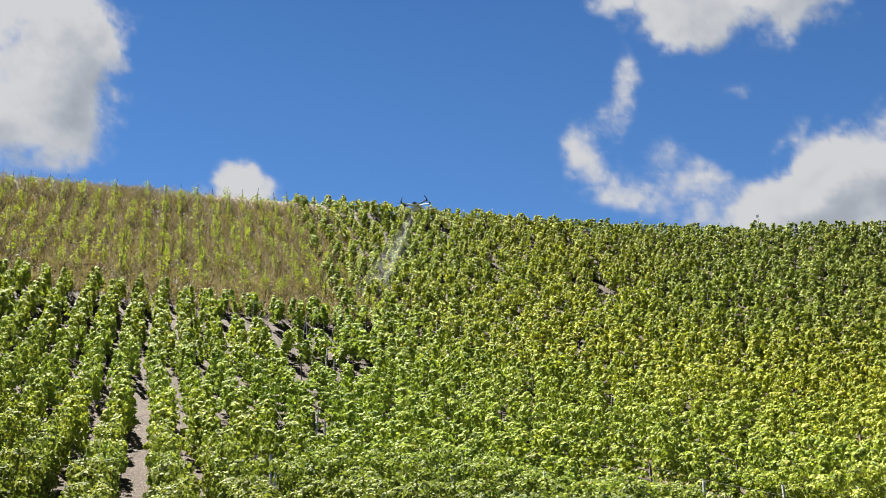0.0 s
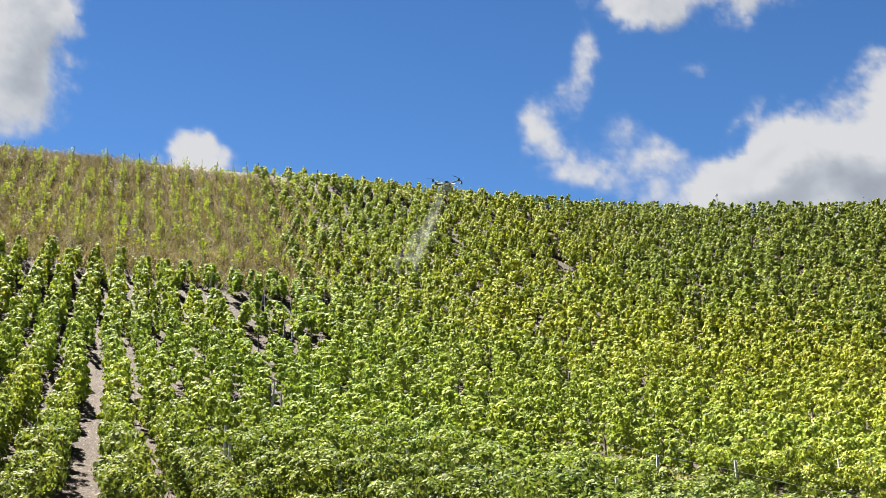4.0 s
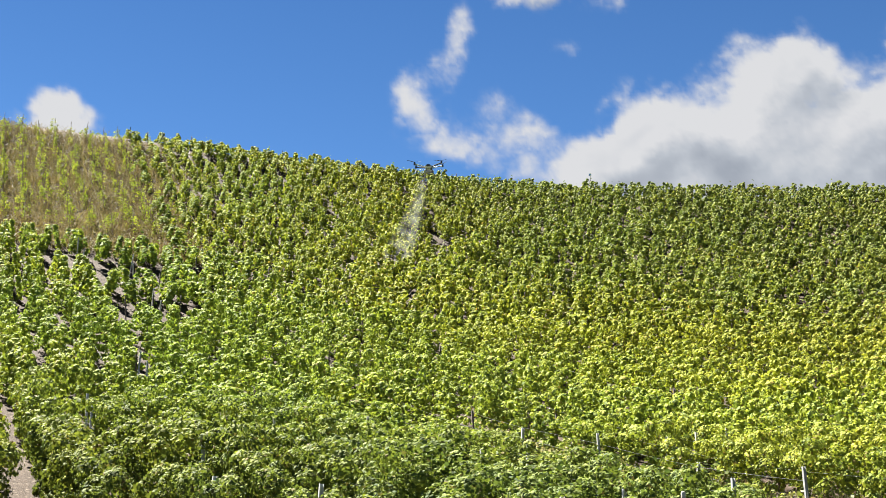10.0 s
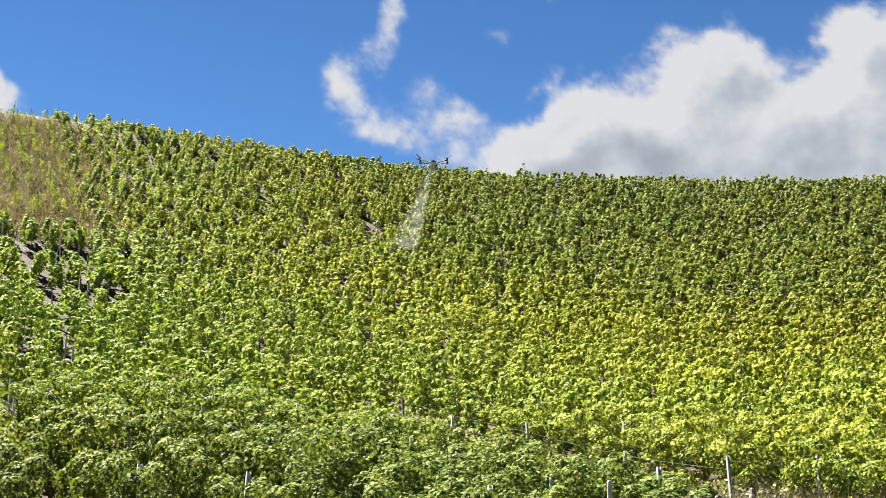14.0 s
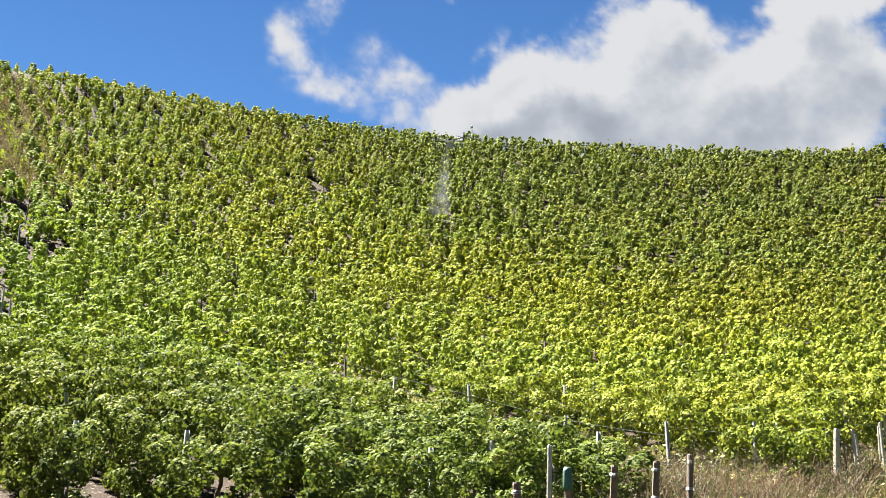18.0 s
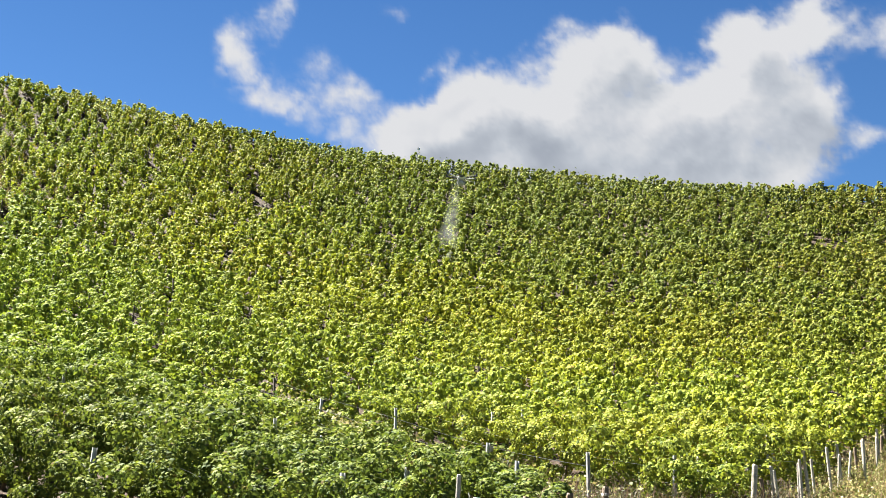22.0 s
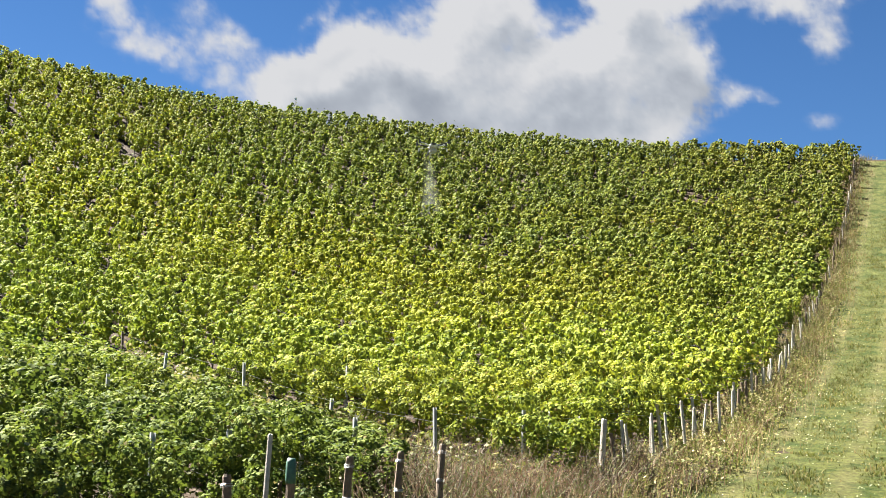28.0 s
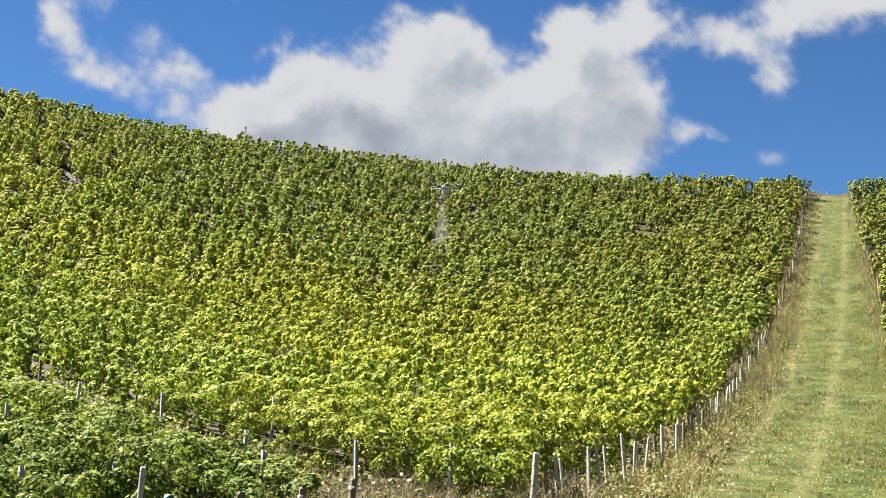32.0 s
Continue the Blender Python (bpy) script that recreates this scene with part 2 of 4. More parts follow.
def turf_material():
    """Mown grass, worn pale along the two wheel lines (UV x runs across)."""
    m, t, b, out = material("mown_turf")
    tc = t.nodes.new("ShaderNodeTexCoord")
    v = tc.outputs["Object"]
    sep = t.nodes.new("ShaderNodeSeparateXYZ")
    t.links.new(tc.outputs["UV"], sep.inputs[0])
    wear = ramp(t, sep.outputs[0], [(0.2, (0, 0, 0)), (0.3, (0.9, 0.9, 0.9)), (0.38, (0.1, 0.1, 0.1)), (0.62, (0.1, 0.1, 0.1)), (0.7, (0.9, 0.9, 0.9)), (0.8, (0, 0, 0))])
    patch = ramp(t, noise_at(t, 0.9, 5, 0.65, v), [(0.36, (0, 0, 0)), (0.66, (1, 1, 1))])
    worn = mixed(t, 1.0, wear, patch, "MULTIPLY")
    green = mixed(t, ramp(t, noise_at(t, 1.5, 6, 0.7, v), [(0.4, (0, 0, 0)), (0.56, (1, 1, 1))]), (0.018, 0.031, 0.006), (0.050, 0.056, 0.016))
    col = mixed(t, worn, green, (0.090, 0.080, 0.038))
    fine = noise_at(t, 11, 6, 0.75, v)
    col = mixed(t, 1.0, col, ramp(t, fine, [(0.36, (0.4, 0.42, 0.4)), (0.64, (1.45, 1.4, 1.3))]), "MULTIPLY")
    t.links.new(col, b.inputs["Base Color"])
    b.inputs["Roughness"].default_value, b.inputs["Specular IOR Level"].default_value = 0.95, 0.05
    add_bump(t, b, fine, 1.0, 0.08)
    return m


M_SOIL, M_TURF = soil_material(), turf_material()


# ---- mesh helpers ----
def mesh_from(name, verts, faces, mats, smooth_faces=False, face_mats=None):
    me = bpy.data.meshes.new(name)
    me.from_pydata([tuple(map(float, v)) for v in verts], [], [tuple(map(int, f)) for f in faces])
    for m in (mats if isinstance(mats, (list, tuple)) else [mats]):
        me.materials.append(m)
    if face_mats is not None:
        me.polygons.foreach_set("material_index", face_mats)
    if smooth_faces:
        me.polygons.foreach_set("use_smooth", [True] * len(me.polygons))
    me.update()
    return me


def put(name, me, parent=None, m=None):
    ob = new(name, me)
    if parent is not None:
        ob.parent = parent
    if m is not None:
        ob.matrix_basis = m
    return ob


def part(name, bm, mat, parent, label=""):
    me = bpy.data.meshes.new(name)
    bm.to_mesh(me)
    bm.free()
    me.materials.append(mat)
    ob = put(name, me, parent)
    if label:
        tagged(ob, label)
    return ob


def tube(points, radii, sides=6, caps=True):
    """Verts and faces of a round bar along points."""
    verts, faces = [], []
    pts = [Vector(p) for p in points]
    for i, p in enumerate(pts):
        d = (pts[min(i + 1, len(pts) - 1)] - pts[max(i - 1, 0)]).normalized()
        side = d.cross(Vector((0, 0, 1)) if abs(d.z) < 0.9 else Vector((1, 0, 0))).normalized()
        up = side.cross(d)
        for j in range(sides):
            a = 2 * math.pi * j / sides
            verts.append(p + radii[i] * (math.cos(a) * side + math.sin(a) * up))
    n = len(pts)
    for i in range(n - 1):
        for j in range(sides):
            faces.append((i * sides + j, i * sides + (j + 1) % sides, (i + 1) * sides + (j + 1) % sides, (i + 1) * sides + j))
    if caps:
        faces.append(tuple(range(sides - 1, -1, -1)))
        faces.append(tuple(range((n - 1) * sides, n * sides)))
    return verts, faces


# ---- ground ----
def build_ground():
    rings = list(np.arange(0.5, 24, 0.9)) + list(np.arange(24, 76, 1.6)) + list(np.arange(76, 98, 0.8)) + [105, 120, 150, 200, 300, 450, 700, 1100, 1700, 2600, 3600]
    seg = 220
    verts = [(0, 0, gz(0, 0.01))]
    for r in rings:
        a = np.arange(seg) * 2 * math.pi / seg
        x, y = -r * np.sin(a), r * np.cos(a)
        verts += list(zip(x, y, ground_z(x, y)))
    faces = [(0, 1 + j, 1 + (j + 1) % seg) for j in range(seg)]
    for i in range(len(rings) - 1):
        o, q = 1 + i * seg, 1 + (i + 1) * seg
        faces += [(o + j, q + j, q + (j + 1) % seg, o + (j + 1) % seg) for j in range(seg)]
    tagged(new("ground", mesh_from("ground", verts, faces, M_SOIL, True)), "pale brown chalky vineyard soil on a hollow hillside", "ground", kind="structure")


def build_track():
    ys = np.concatenate([np.arange(-8, 30, 0.8), np.arange(30, 90, 1.2)])
    cols = 18
    verts, faces, uv = [], [], []
    for y in ys:
        x0, x1 = edge_x(y) + 0.25, track_right(y) + 0.3
        for j in range(cols + 1):
            x = x0 + (x1 - x0) * j / cols
            verts.append((x, y, gz(x, y) + 0.025 + 0.03 * noise.noise((x * 1.1, y * 0.7, 0))))
            # wheel lines keep one gauge about the middle of the upper track
            uv.append((0.5 + (x - (-4.05 + 0.025 * (84 - y))) / 3.6, y * 0.1))
    for i in range(len(ys) - 1):
        for j in range(cols):
            o = i * (cols + 1) + j
            faces.append((o, o + 1, o + cols + 2, o + cols + 1))
    me = mesh_from("grass_track", verts, faces, M_TURF, True)
    layer = me.uv_layers.new(name="across")
    for loop in me.loops:
        layer.data[loop.index].uv = uv[loop.vertex_index]
    tagged(new("road", me), "mown grass track with two pale wheel lines", "track", kind="structure")


build_ground()
build_track()


# ---- vines ----
def leaf_cloud(rng, count, size, half, width, low, high, fine):
    """Leaves of one vine, in its own space: x along the row, y across. They sit on bunched shoots, facing out and up."""
    bunches = []
    tops = max(3, int(half * 10))
    for i in range(tops):                             # the crown flops over the wires on both sides
        bunches.append((-half + 2 * half * (i + rng.uniform(0.2, 0.8)) / tops, (1 if i % 2 else -1) * width * rng.uniform(0.1, 0.95), high - 0.2 + rng.normal(0, 0.09), rng.uniform(0.12, 0.20), 1.4, 0.5))
    for side in (-1, 1):
        for i in range(tops + (2 if fine == 2 else 0)):
            bunches.append((rng.uniform(-half, half), side * width * rng.uniform(0.1, 0.6), low + (high - low) * rng.uniform(0.0, 0.68), rng.uniform(0.10, 0.16), 1.0, 0.05))
    if fine == 0:                                     # upright shoots of uneven height, with gaps between
        bunches = []
        n = max(3, int(half * 10))
        for i in range(n):
            sx, sy = -half + 2 * half * (i + rng.uniform(0.15, 0.85)) / n, width * rng.uniform(-0.75, 0.75)
            top = high * rng.uniform(0.84, 1.02)
            bow = rng.normal(0, 0.07)
            br = rng.uniform(0.08, 0.13) * (1.0 if size < 0.1 else 1.15)
            for q in range(4):
                f = 1 - q * 0.24
                bunches.append((sx + bow * q + rng.normal(0, 0.06), sy * (1 + 0.25 * q), low + (top - low) * f - br, br * rng.uniform(0.9, 1.25), 1.5 if q == 0 else 1.0, 0.5 if q == 0 else 0.1))
    weight = np.array([b[4] for b in bunches])
    pick = rng.choice(len(bunches), count, p=weight / weight.sum())
    verts, faces = [], []
    for i in range(count):
        bx, by, bz, br, w, up = bunches[pick[i]]
        d = rng.normal(0, 1, 3) + np.array([0, by * 2.0, up])
        d /= np.linalg.norm(d)
        p = np.array([bx, by, bz]) + d * br * np.array([1.15, 1.0, 1.0]) * rng.uniform(0.75, 1.15)
        if rng.random() < 0.004:
            p[2] = high + rng.uniform(0.05, 0.2)
        nrm = d + np.array([0, 0, 0.1 + 0.3 * up]) + rng.normal(0, 0.42 if fine else 0.28, 3)
        nrm /= np.linalg.norm(nrm)
        ref = np.array([rng.normal(), rng.normal(), rng.normal() - 0.9])
        tip = ref - nrm * (ref @ nrm)
        tip /= np.linalg.norm(tip) + 1e-9
        sidev = np.cross(nrm, tip)
        s = size * rng.uniform(0.65, 1.3)
        o = len(verts)
        if fine == 2:                                 # five lobes, folded along the midrib
            f = s * rng.uniform(0.04, 0.28)
            half_leaf = ((0.50, -0.22, 0.8), (0.33, 0.02, 0.4), (0.50, 0.26, 1.0), (0.22, 0.36, 0.4))
            verts += [p - tip * s * 0.22, p + tip * s * 0.66 - nrm * f * 0.6]
            for sgn in (1, -1):
                verts += [p + sgn * sidev * s * lx + tip * s * ly - nrm * f * lz for lx, ly, lz in half_leaf]
            faces += [(o, o + 2, o + 3, o + 4, o + 5, o + 1), (o, o + 1, o + 9, o + 8, o + 7, o + 6)]
        elif fine:
            f = s * rng.uniform(0.04, 0.26)
            verts += [p - tip * s * 0.35, p - sidev * s * 0.55 - tip * s * 0.12 - nrm * f, p - sidev * s * 0.34 + tip * s * 0.42 - nrm * f * 0.8, p + tip * s * 0.62 - nrm * f * 0.6,
                      p + sidev * s * 0.34 + tip * s * 0.42 - nrm * f * 0.8, p + sidev * s * 0.55 - tip * s * 0.12 - nrm * f]
            faces += [(o, o + 3, o + 2, o + 1), (o, o + 5, o + 4, o + 3)]
        else:
            f = s * 0.12
            verts += [p - tip * s * 0.45, p + sidev * s * 0.5 - nrm * f, p + tip * s * 0.55, p - sidev * s * 0.5 - nrm * f]
            faces += [(o, o + 1, o + 2), (o, o + 2, o + 3)]
    return verts, faces


def vine_meshes(tag, variants, count, size, half, width, low, high, fine, mat):
    out = []
    for i in range(variants):
        rng = np.random.default_rng(100 * len(tag) + 7 * i + count)
        v, f = leaf_cloud(rng, count, size, half, width * (0.9 + 0.2 * rng.random()), low, high * (0.95 + 0.1 * rng.random()), fine)
        out.append(mesh_from("vine_" + tag, v, f, mat))
    return out


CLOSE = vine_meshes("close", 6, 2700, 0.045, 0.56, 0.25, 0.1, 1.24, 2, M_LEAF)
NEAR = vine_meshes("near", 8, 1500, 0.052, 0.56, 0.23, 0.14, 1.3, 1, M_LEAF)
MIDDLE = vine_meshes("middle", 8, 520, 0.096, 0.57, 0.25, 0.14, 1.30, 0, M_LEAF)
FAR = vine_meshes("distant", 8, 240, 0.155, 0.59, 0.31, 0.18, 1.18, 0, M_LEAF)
WEAK = vine_meshes("weak", 6, 80, 0.09, 0.26, 0.12, 0.3, 1.15, 0, M_LEAF_DRY)


def post_mesh(name, height, half, mat, sunk=0.3):
    v, f = tube([(0, 0, -sunk), (0, 0, height - 0.015), (0.004, 0, height)], [half, half * 0.96, half * 0.75], 8)
    return mesh_from(name, v, f, mat, False)


def profile_mesh(name, height, mat):
    """A folded steel post: a flat back with two flanges."""
    w, d, th = 0.024, 0.018, 0.003
    outline = [(-w, -d), (-w + th, -d), (-w + th, d - th), (w - th, d - th), (w - th, -d), (w, -d), (w, d), (-w, d)]
    n = len(outline)
    verts = [(x, y, -0.3) for x, y in outline] + [(x, y, height) for x, y in outline]
    faces = [(i, (i + 1) % n, n + (i + 1) % n, n + i) for i in range(n)] + [(n, n + 1, n + 2, n + 7), (n + 2, n + 3, n + 6, n + 7), (n + 3, n + 4, n + 5, n + 6)]
    return mesh_from(name, verts, faces, mat)


STEEL_POST = profile_mesh("steel_post", 1.16, M_POST)
OLD_POST = profile_mesh("steel_post", 1.0, M_RUST)
STAKE = post_mesh("stake", 1.35, 0.018, M_WOOD)
END_POSTS = [post_mesh("end_post", h, w, m) for h, w, m in ((1.12, 0.045, M_WHITE_WOOD), (0.95, 0.034, M_WOOD), (1.08, 0.030, M_WHITE_WOOD), (1.0, 0.026, M_WHITE_WOOD))]


def trunk_mesh(seed):
    rng = random.Random(seed)
    pts = [(0, 0, -0.05)]
    for i in range(1, 5):
        pts.append((rng.uniform(-0.05, 0.05), rng.uniform(-0.03, 0.03), i * 0.13))
    v, f = tube(pts, [0.035, 0.028, 0.026, 0.024, 0.018], 6)
    return mesh_from("trunk", v, f, M_BARK, True)


TRUNKS = [trunk_mesh(i) for i in range(4)]
# gaps in the rows: direction, slope of sight, half length
BARE = [(39.9, 0.318, 1.0), (32.5, 0.287, 0.7), (21.2, 0.30, 1.0), (21.2, 0.238, 1.1), (11.1, 0.275, 1.0), (38.3, 0.308, 0.9), (20.7, 0.286, 0.9), (52.0, 0.246, 2.2), (53.7, 0.195, 1.8), (55.1, 0.159, 1.3), (56.6, 0.287, 1.9), (53.6, 0.277, 1.8)]


def reach_for(az, slope):
    """Distance at which a line of sight with this slope meets the canopy."""
    k = min(max(az / 60, 0), 1.2)
    a, b = 0.039 + 0.051 * k, 0.0032 + 0.0005 * k
    return ((slope - a) + math.sqrt((slope - a) ** 2 + 4 * b * 0.4)) / (2 * b)


BARE_AT = []
for az, slope, wide in BARE:
    r = reach_for(az, slope) + 1.0
    BARE_AT.append((-r * math.sin(radians(az)), r * math.cos(radians(az)), wide))


def bare(x, y):
    return any(abs((x - bx) * UX + (y - by) * UY) < w and abs((x - bx) * NX + (y - by) * NY) < 0.6 * w + 0.25 for bx, by, w in BARE_AT)


def wire_mesh(points):
    v, f = tube(points, [0.0022] * len(points), 3, False)
    return mesh_from("wire", v, f, M_WIRE)


def build_rows():
    rng = random.Random(4)
    k = 0
    c = -17.5 * PITCH
    while c < 73:
        end_s = (c * NX + 4.6) / -UX            # where the row meets the track
        for _ in range(4):
            end_s = (c * NX - edge_x(row_point(c, end_s)[1])) / -UX
        if c < 10.0:
            first = end_s + 2.05
        elif c < 11.4:
            first = 15.0
        elif c < 12.4:
            first = 14.0
        else:
            first = end_s + 0.85
        first = max(first, 7.0)
        row = None
        dry = None
        s = first + rng.uniform(0, 0.3)
        last_post = None
        near_s = []
        while True:
            x, y = row_point(c, s)
            r, az = math.hypot(x, y), math.degrees(math.atan2(-x, y))
            if r > float(crest_at(az)) + (3.0 if az > 30 else 2.2):
                break
            step = 1.0
            if az > 74 or r < 12.2 + 0.7 * float(smooth(36, 46, az)):
                s += step
                continue
            parched = c < 10.0 and r > 60.8
            if row is None and not parched:
                row = new("vine_row")
                tagged(row, "trellised grapevine row, dense yellow-green leaves between steel posts", "vine row", "vine rows on the hillside")
            if parched and 64.0 < r < float(crest_at(az)) - 4.5 and dry is None:
                dry = new("weak_vine_row")
                tagged(dry, "weak yellowing vine row on thin stakes above dry grass", "vine row", "weak vine rows in the parched plot")
            z = gz(x, y)
            dx, dy = x + UX * 0.5, y + UY * 0.5
            tilt = math.degrees(math.atan2(gz(dx, dy) - gz(x - UX * 0.5, y - UY * 0.5), 1.0))
            turn = 90 + ROW_AZ + (180 if rng.random() < 0.5 else 0)
            sgn = 1 if turn > 300 else -1
            loose = 0.05 if r < 27 else 0.13
            jx, jy = rng.gauss(0, loose), rng.gauss(0, loose)
            if parched:
                if dry is not None and rng.random() < 0.92 and r < float(crest_at(az)) - 1.0:
                    m = pose(x + jx, y + jy, z, 0, 0, rng.uniform(0, 360)) @ Matrix.Diagonal((1, 1, rng.uniform(0.75, 1.15), 1))
                    vine = put("vine", WEAK[rng.randrange(6)], dry, m)
                    put("stake", STAKE, dry, pose(x, y, z, rng.gauss(0, 3), rng.gauss(0, 3), 0))
                s += 1.15
                continue
            # posts
            if last_post is None or s - last_post > 5.2:
                last_post = s
                put("post", STEEL_POST if r < 26 else OLD_POST, row, pose(x + UX * 0.5, y + UY * 0.5, gz(dx, dy), rng.gauss(0, 2.0), rng.gauss(0, 2.0), ROW_AZ))
            if r < 42:
                near_s.append((dx, dy, gz(dx, dy)))
            alley = 11.4 < c < 12.4 and s < 27          # bare posts at the foot, between two plots
            if alley:
                s += step
                continue
            if not bare(x, y) and rng.random() > 0.012:
                pool = CLOSE if r < 15.5 else (NEAR if r < 27 else (MIDDLE if r < 48 else FAR))
                grow = rng.uniform(0.9, 1.12) * (1.0 if r < 27 else rng.uniform(0.9, 1.12)) * (0.62 if 10.3 < c < 11.4 and s < 28 else 0.84 if 8.0 < c < 10.3 and s < 29 else 1.0)
                m = pose(x + jx, y + jy, z, 0, 0, turn) @ pose(0, 0, 0, 0, sgn * tilt * 0.8, 0) @ Matrix.Diagonal((1.0, rng.uniform(0.85, 1.15) * (1.0 if c > 11 else 0.92 + 0.2 * float(smooth(1.5, 6.0, c))), grow, 1))
                thin = float(smooth(54, 60, r)) * (1 - float(smooth(10.0, 17.0, c))) if c > 9 else 0.0
                if rng.random() < 0.4 * thin:             # weak plants among the others beside the parched plot
                    pool = WEAK
                m = m @ Matrix.Diagonal((1, 1, (1 - 0.2 * thin) * (1 - 0.25 * float(smooth(-4, 0, r - float(crest_at(az)))) * float(smooth(26, 34, az))), 1))
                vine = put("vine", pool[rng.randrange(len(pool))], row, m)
                if r < 26:
                    put("trunk", TRUNKS[rng.randrange(4)], vine)
            s += step
        # steel posts left standing in the gaps of the lower plot
        for bx, by, wide in BARE_AT[7:]:
            bs, bc = bx * UX + by * UY, bx * NX + by * NY
            if row is not None and abs(bc - c) < PITCH / 2:
                for q in (-0.5, 0.55):
                    x, y = row_point(c, bs + q * wide)
                    put("post", STEEL_POST, row, pose(x, y, gz(x, y), rng.gauss(0, 3), rng.gauss(0, 3), ROW_AZ))
        # the end post at the track, and the trellis wires
        if row is not None and end_s > 0 and c > 12.4:
            x, y = row_point(c, end_s)
            if y < 86:
                y += 0.75 if c < 13.6 else 0.45
                kind = 0 if c < 13.6 else (2, 2, 1, 2, 3)[rng.randrange(5)] if y < 42 else (1, 3)[rng.randrange(2)]
                put("end_post", END_POSTS[kind], row, pose(x + rng.gauss(0, 0.06) - (0.14 if c < 13.6 else 0.0), y + rng.gauss(0, 0.06), gz(x, y) - 0.3 * float(smooth(20, 34, y)), rng.gauss(0, 2), rng.gauss(0, 3), 0))
                if y < 50:                          # the wire's anchor post beside it
                    ax, ay = edge_x(y) + rng.gauss(-0.1, 0.05), y + rng.uniform(0.45, 0.8)
                    put("anchor_post", END_POSTS[(1, 3, 3)[rng.randrange(3)]], row, pose(ax, ay, gz(ax, ay) - 0.12 - 0.3 * float(smooth(20, 34, y)), rng.gauss(0, 3), rng.gauss(0, 5), 0))
                near_s.insert(0, (x, y, gz(x, y)))
        if len(near_s) > 2:
            for h in (0.55, 0.95):
                put("wire", wire_mesh([(px, py, pz + h) for px, py, pz in near_s]), row)
        c += PITCH
        k += 1


build_rows()


# ---- the plot across the track ----
def build_right_rows():
    rng = random.Random(9)
    c = 24.5 * PITCH
    while c < 74:
        y = 0.0
        s = 60.0
        while s > -40:                            # from the track to the right
            x, y = row_point(c, s)
            if x > track_right(y) + 0.75:
                break
            s -= 0.1
        if math.hypot(x, y) > 85.2 or y < 30:
            c += PITCH
            continue
        row = tagged(new("vine_row"), "trellised grapevine row beyond the grass track", "vine row", "vine rows across the track")
        put("end_post", END_POSTS[1], row, pose(x - 0.45, y + 0.25, gz(x - 0.45, y + 0.25), rng.gauss(0, 3), rng.gauss(0, 3), 0))
        for i in range(9):
            x, y = row_point(c, s - i)
            if rng.random() < 0.2:
                continue
            m = pose(x, y, gz(x, y), 0, 0, 90 + ROW_AZ) @ Matrix.Diagonal((1, 1, rng.uniform(0.85, 1.1), 1))
            put("vine", (MIDDLE if math.hypot(x, y) < 50 else FAR)[rng.randrange(8)], row, m)
        c += PITCH


build_right_rows()


# ---- weeds and grass ----
def blades(spots, seed, per, height, width, spread, droop=0.5, heads=0.0, head_size=0.03):
    """Bent blades in tufts, and small leaves or seed heads, as one mesh's verts and faces."""
    rng = np.random.default_rng(seed)
    verts, faces = [], []
    for x, y, h in spots:
        z = gz(x, y)
        for i in range(per):
            a = rng.uniform(0, 2 * math.pi)
            bx, by = x + rng.normal(0, spread), y + rng.normal(0, spread)
            hh = height * h * rng.uniform(0.5, 1.25)
            lx, ly = math.cos(a) * hh * droop * rng.random(), math.sin(a) * hh * droop * rng.random()
            wx, wy = -math.sin(a) * width, math.cos(a) * width
            o = len(verts)
            verts += [(bx - wx, by - wy, z - 0.02), (bx + wx, by + wy, z - 0.02), (bx + lx * 0.4 + wx * 0.8, by + ly * 0.4 + wy * 0.8, z + hh * 0.6), (bx + lx * 0.4 - wx * 0.8, by + ly * 0.4 - wy * 0.8, z + hh * 0.6), (bx + lx, by + ly, z + hh)]
            faces += [(o, o + 1, o + 2, o + 3), (o + 3, o + 2, o + 4)]
            if rng.random() < heads:
                for q in range(3):
                    f = rng.uniform(0.45, 1.0)
                    p = np.array([bx + lx * f, by + ly * f, z + hh * f]) + rng.normal(0, 0.03, 3)
                    u, v = rng.normal(0, 1, 3), rng.normal(0, 1, 3)
                    u, v = u / np.linalg.norm(u) * head_size, v / np.linalg.norm(v) * head_size
                    o = len(verts)
                    verts += [tuple(p - u), tuple(p + v * 0.4), tuple(p + u), tuple(p - v * 0.4)]
                    faces += [(o, o + 1, o + 2, o + 3)]
    return verts, faces


def weeds(name, label, spots, mat, seed, **how):
    v, f = blades(spots, seed, **how)
    return tagged(new(name, mesh_from(name, v, f, mat)), label, "weeds" if "grass" not in name else "grass", kind="stuff")


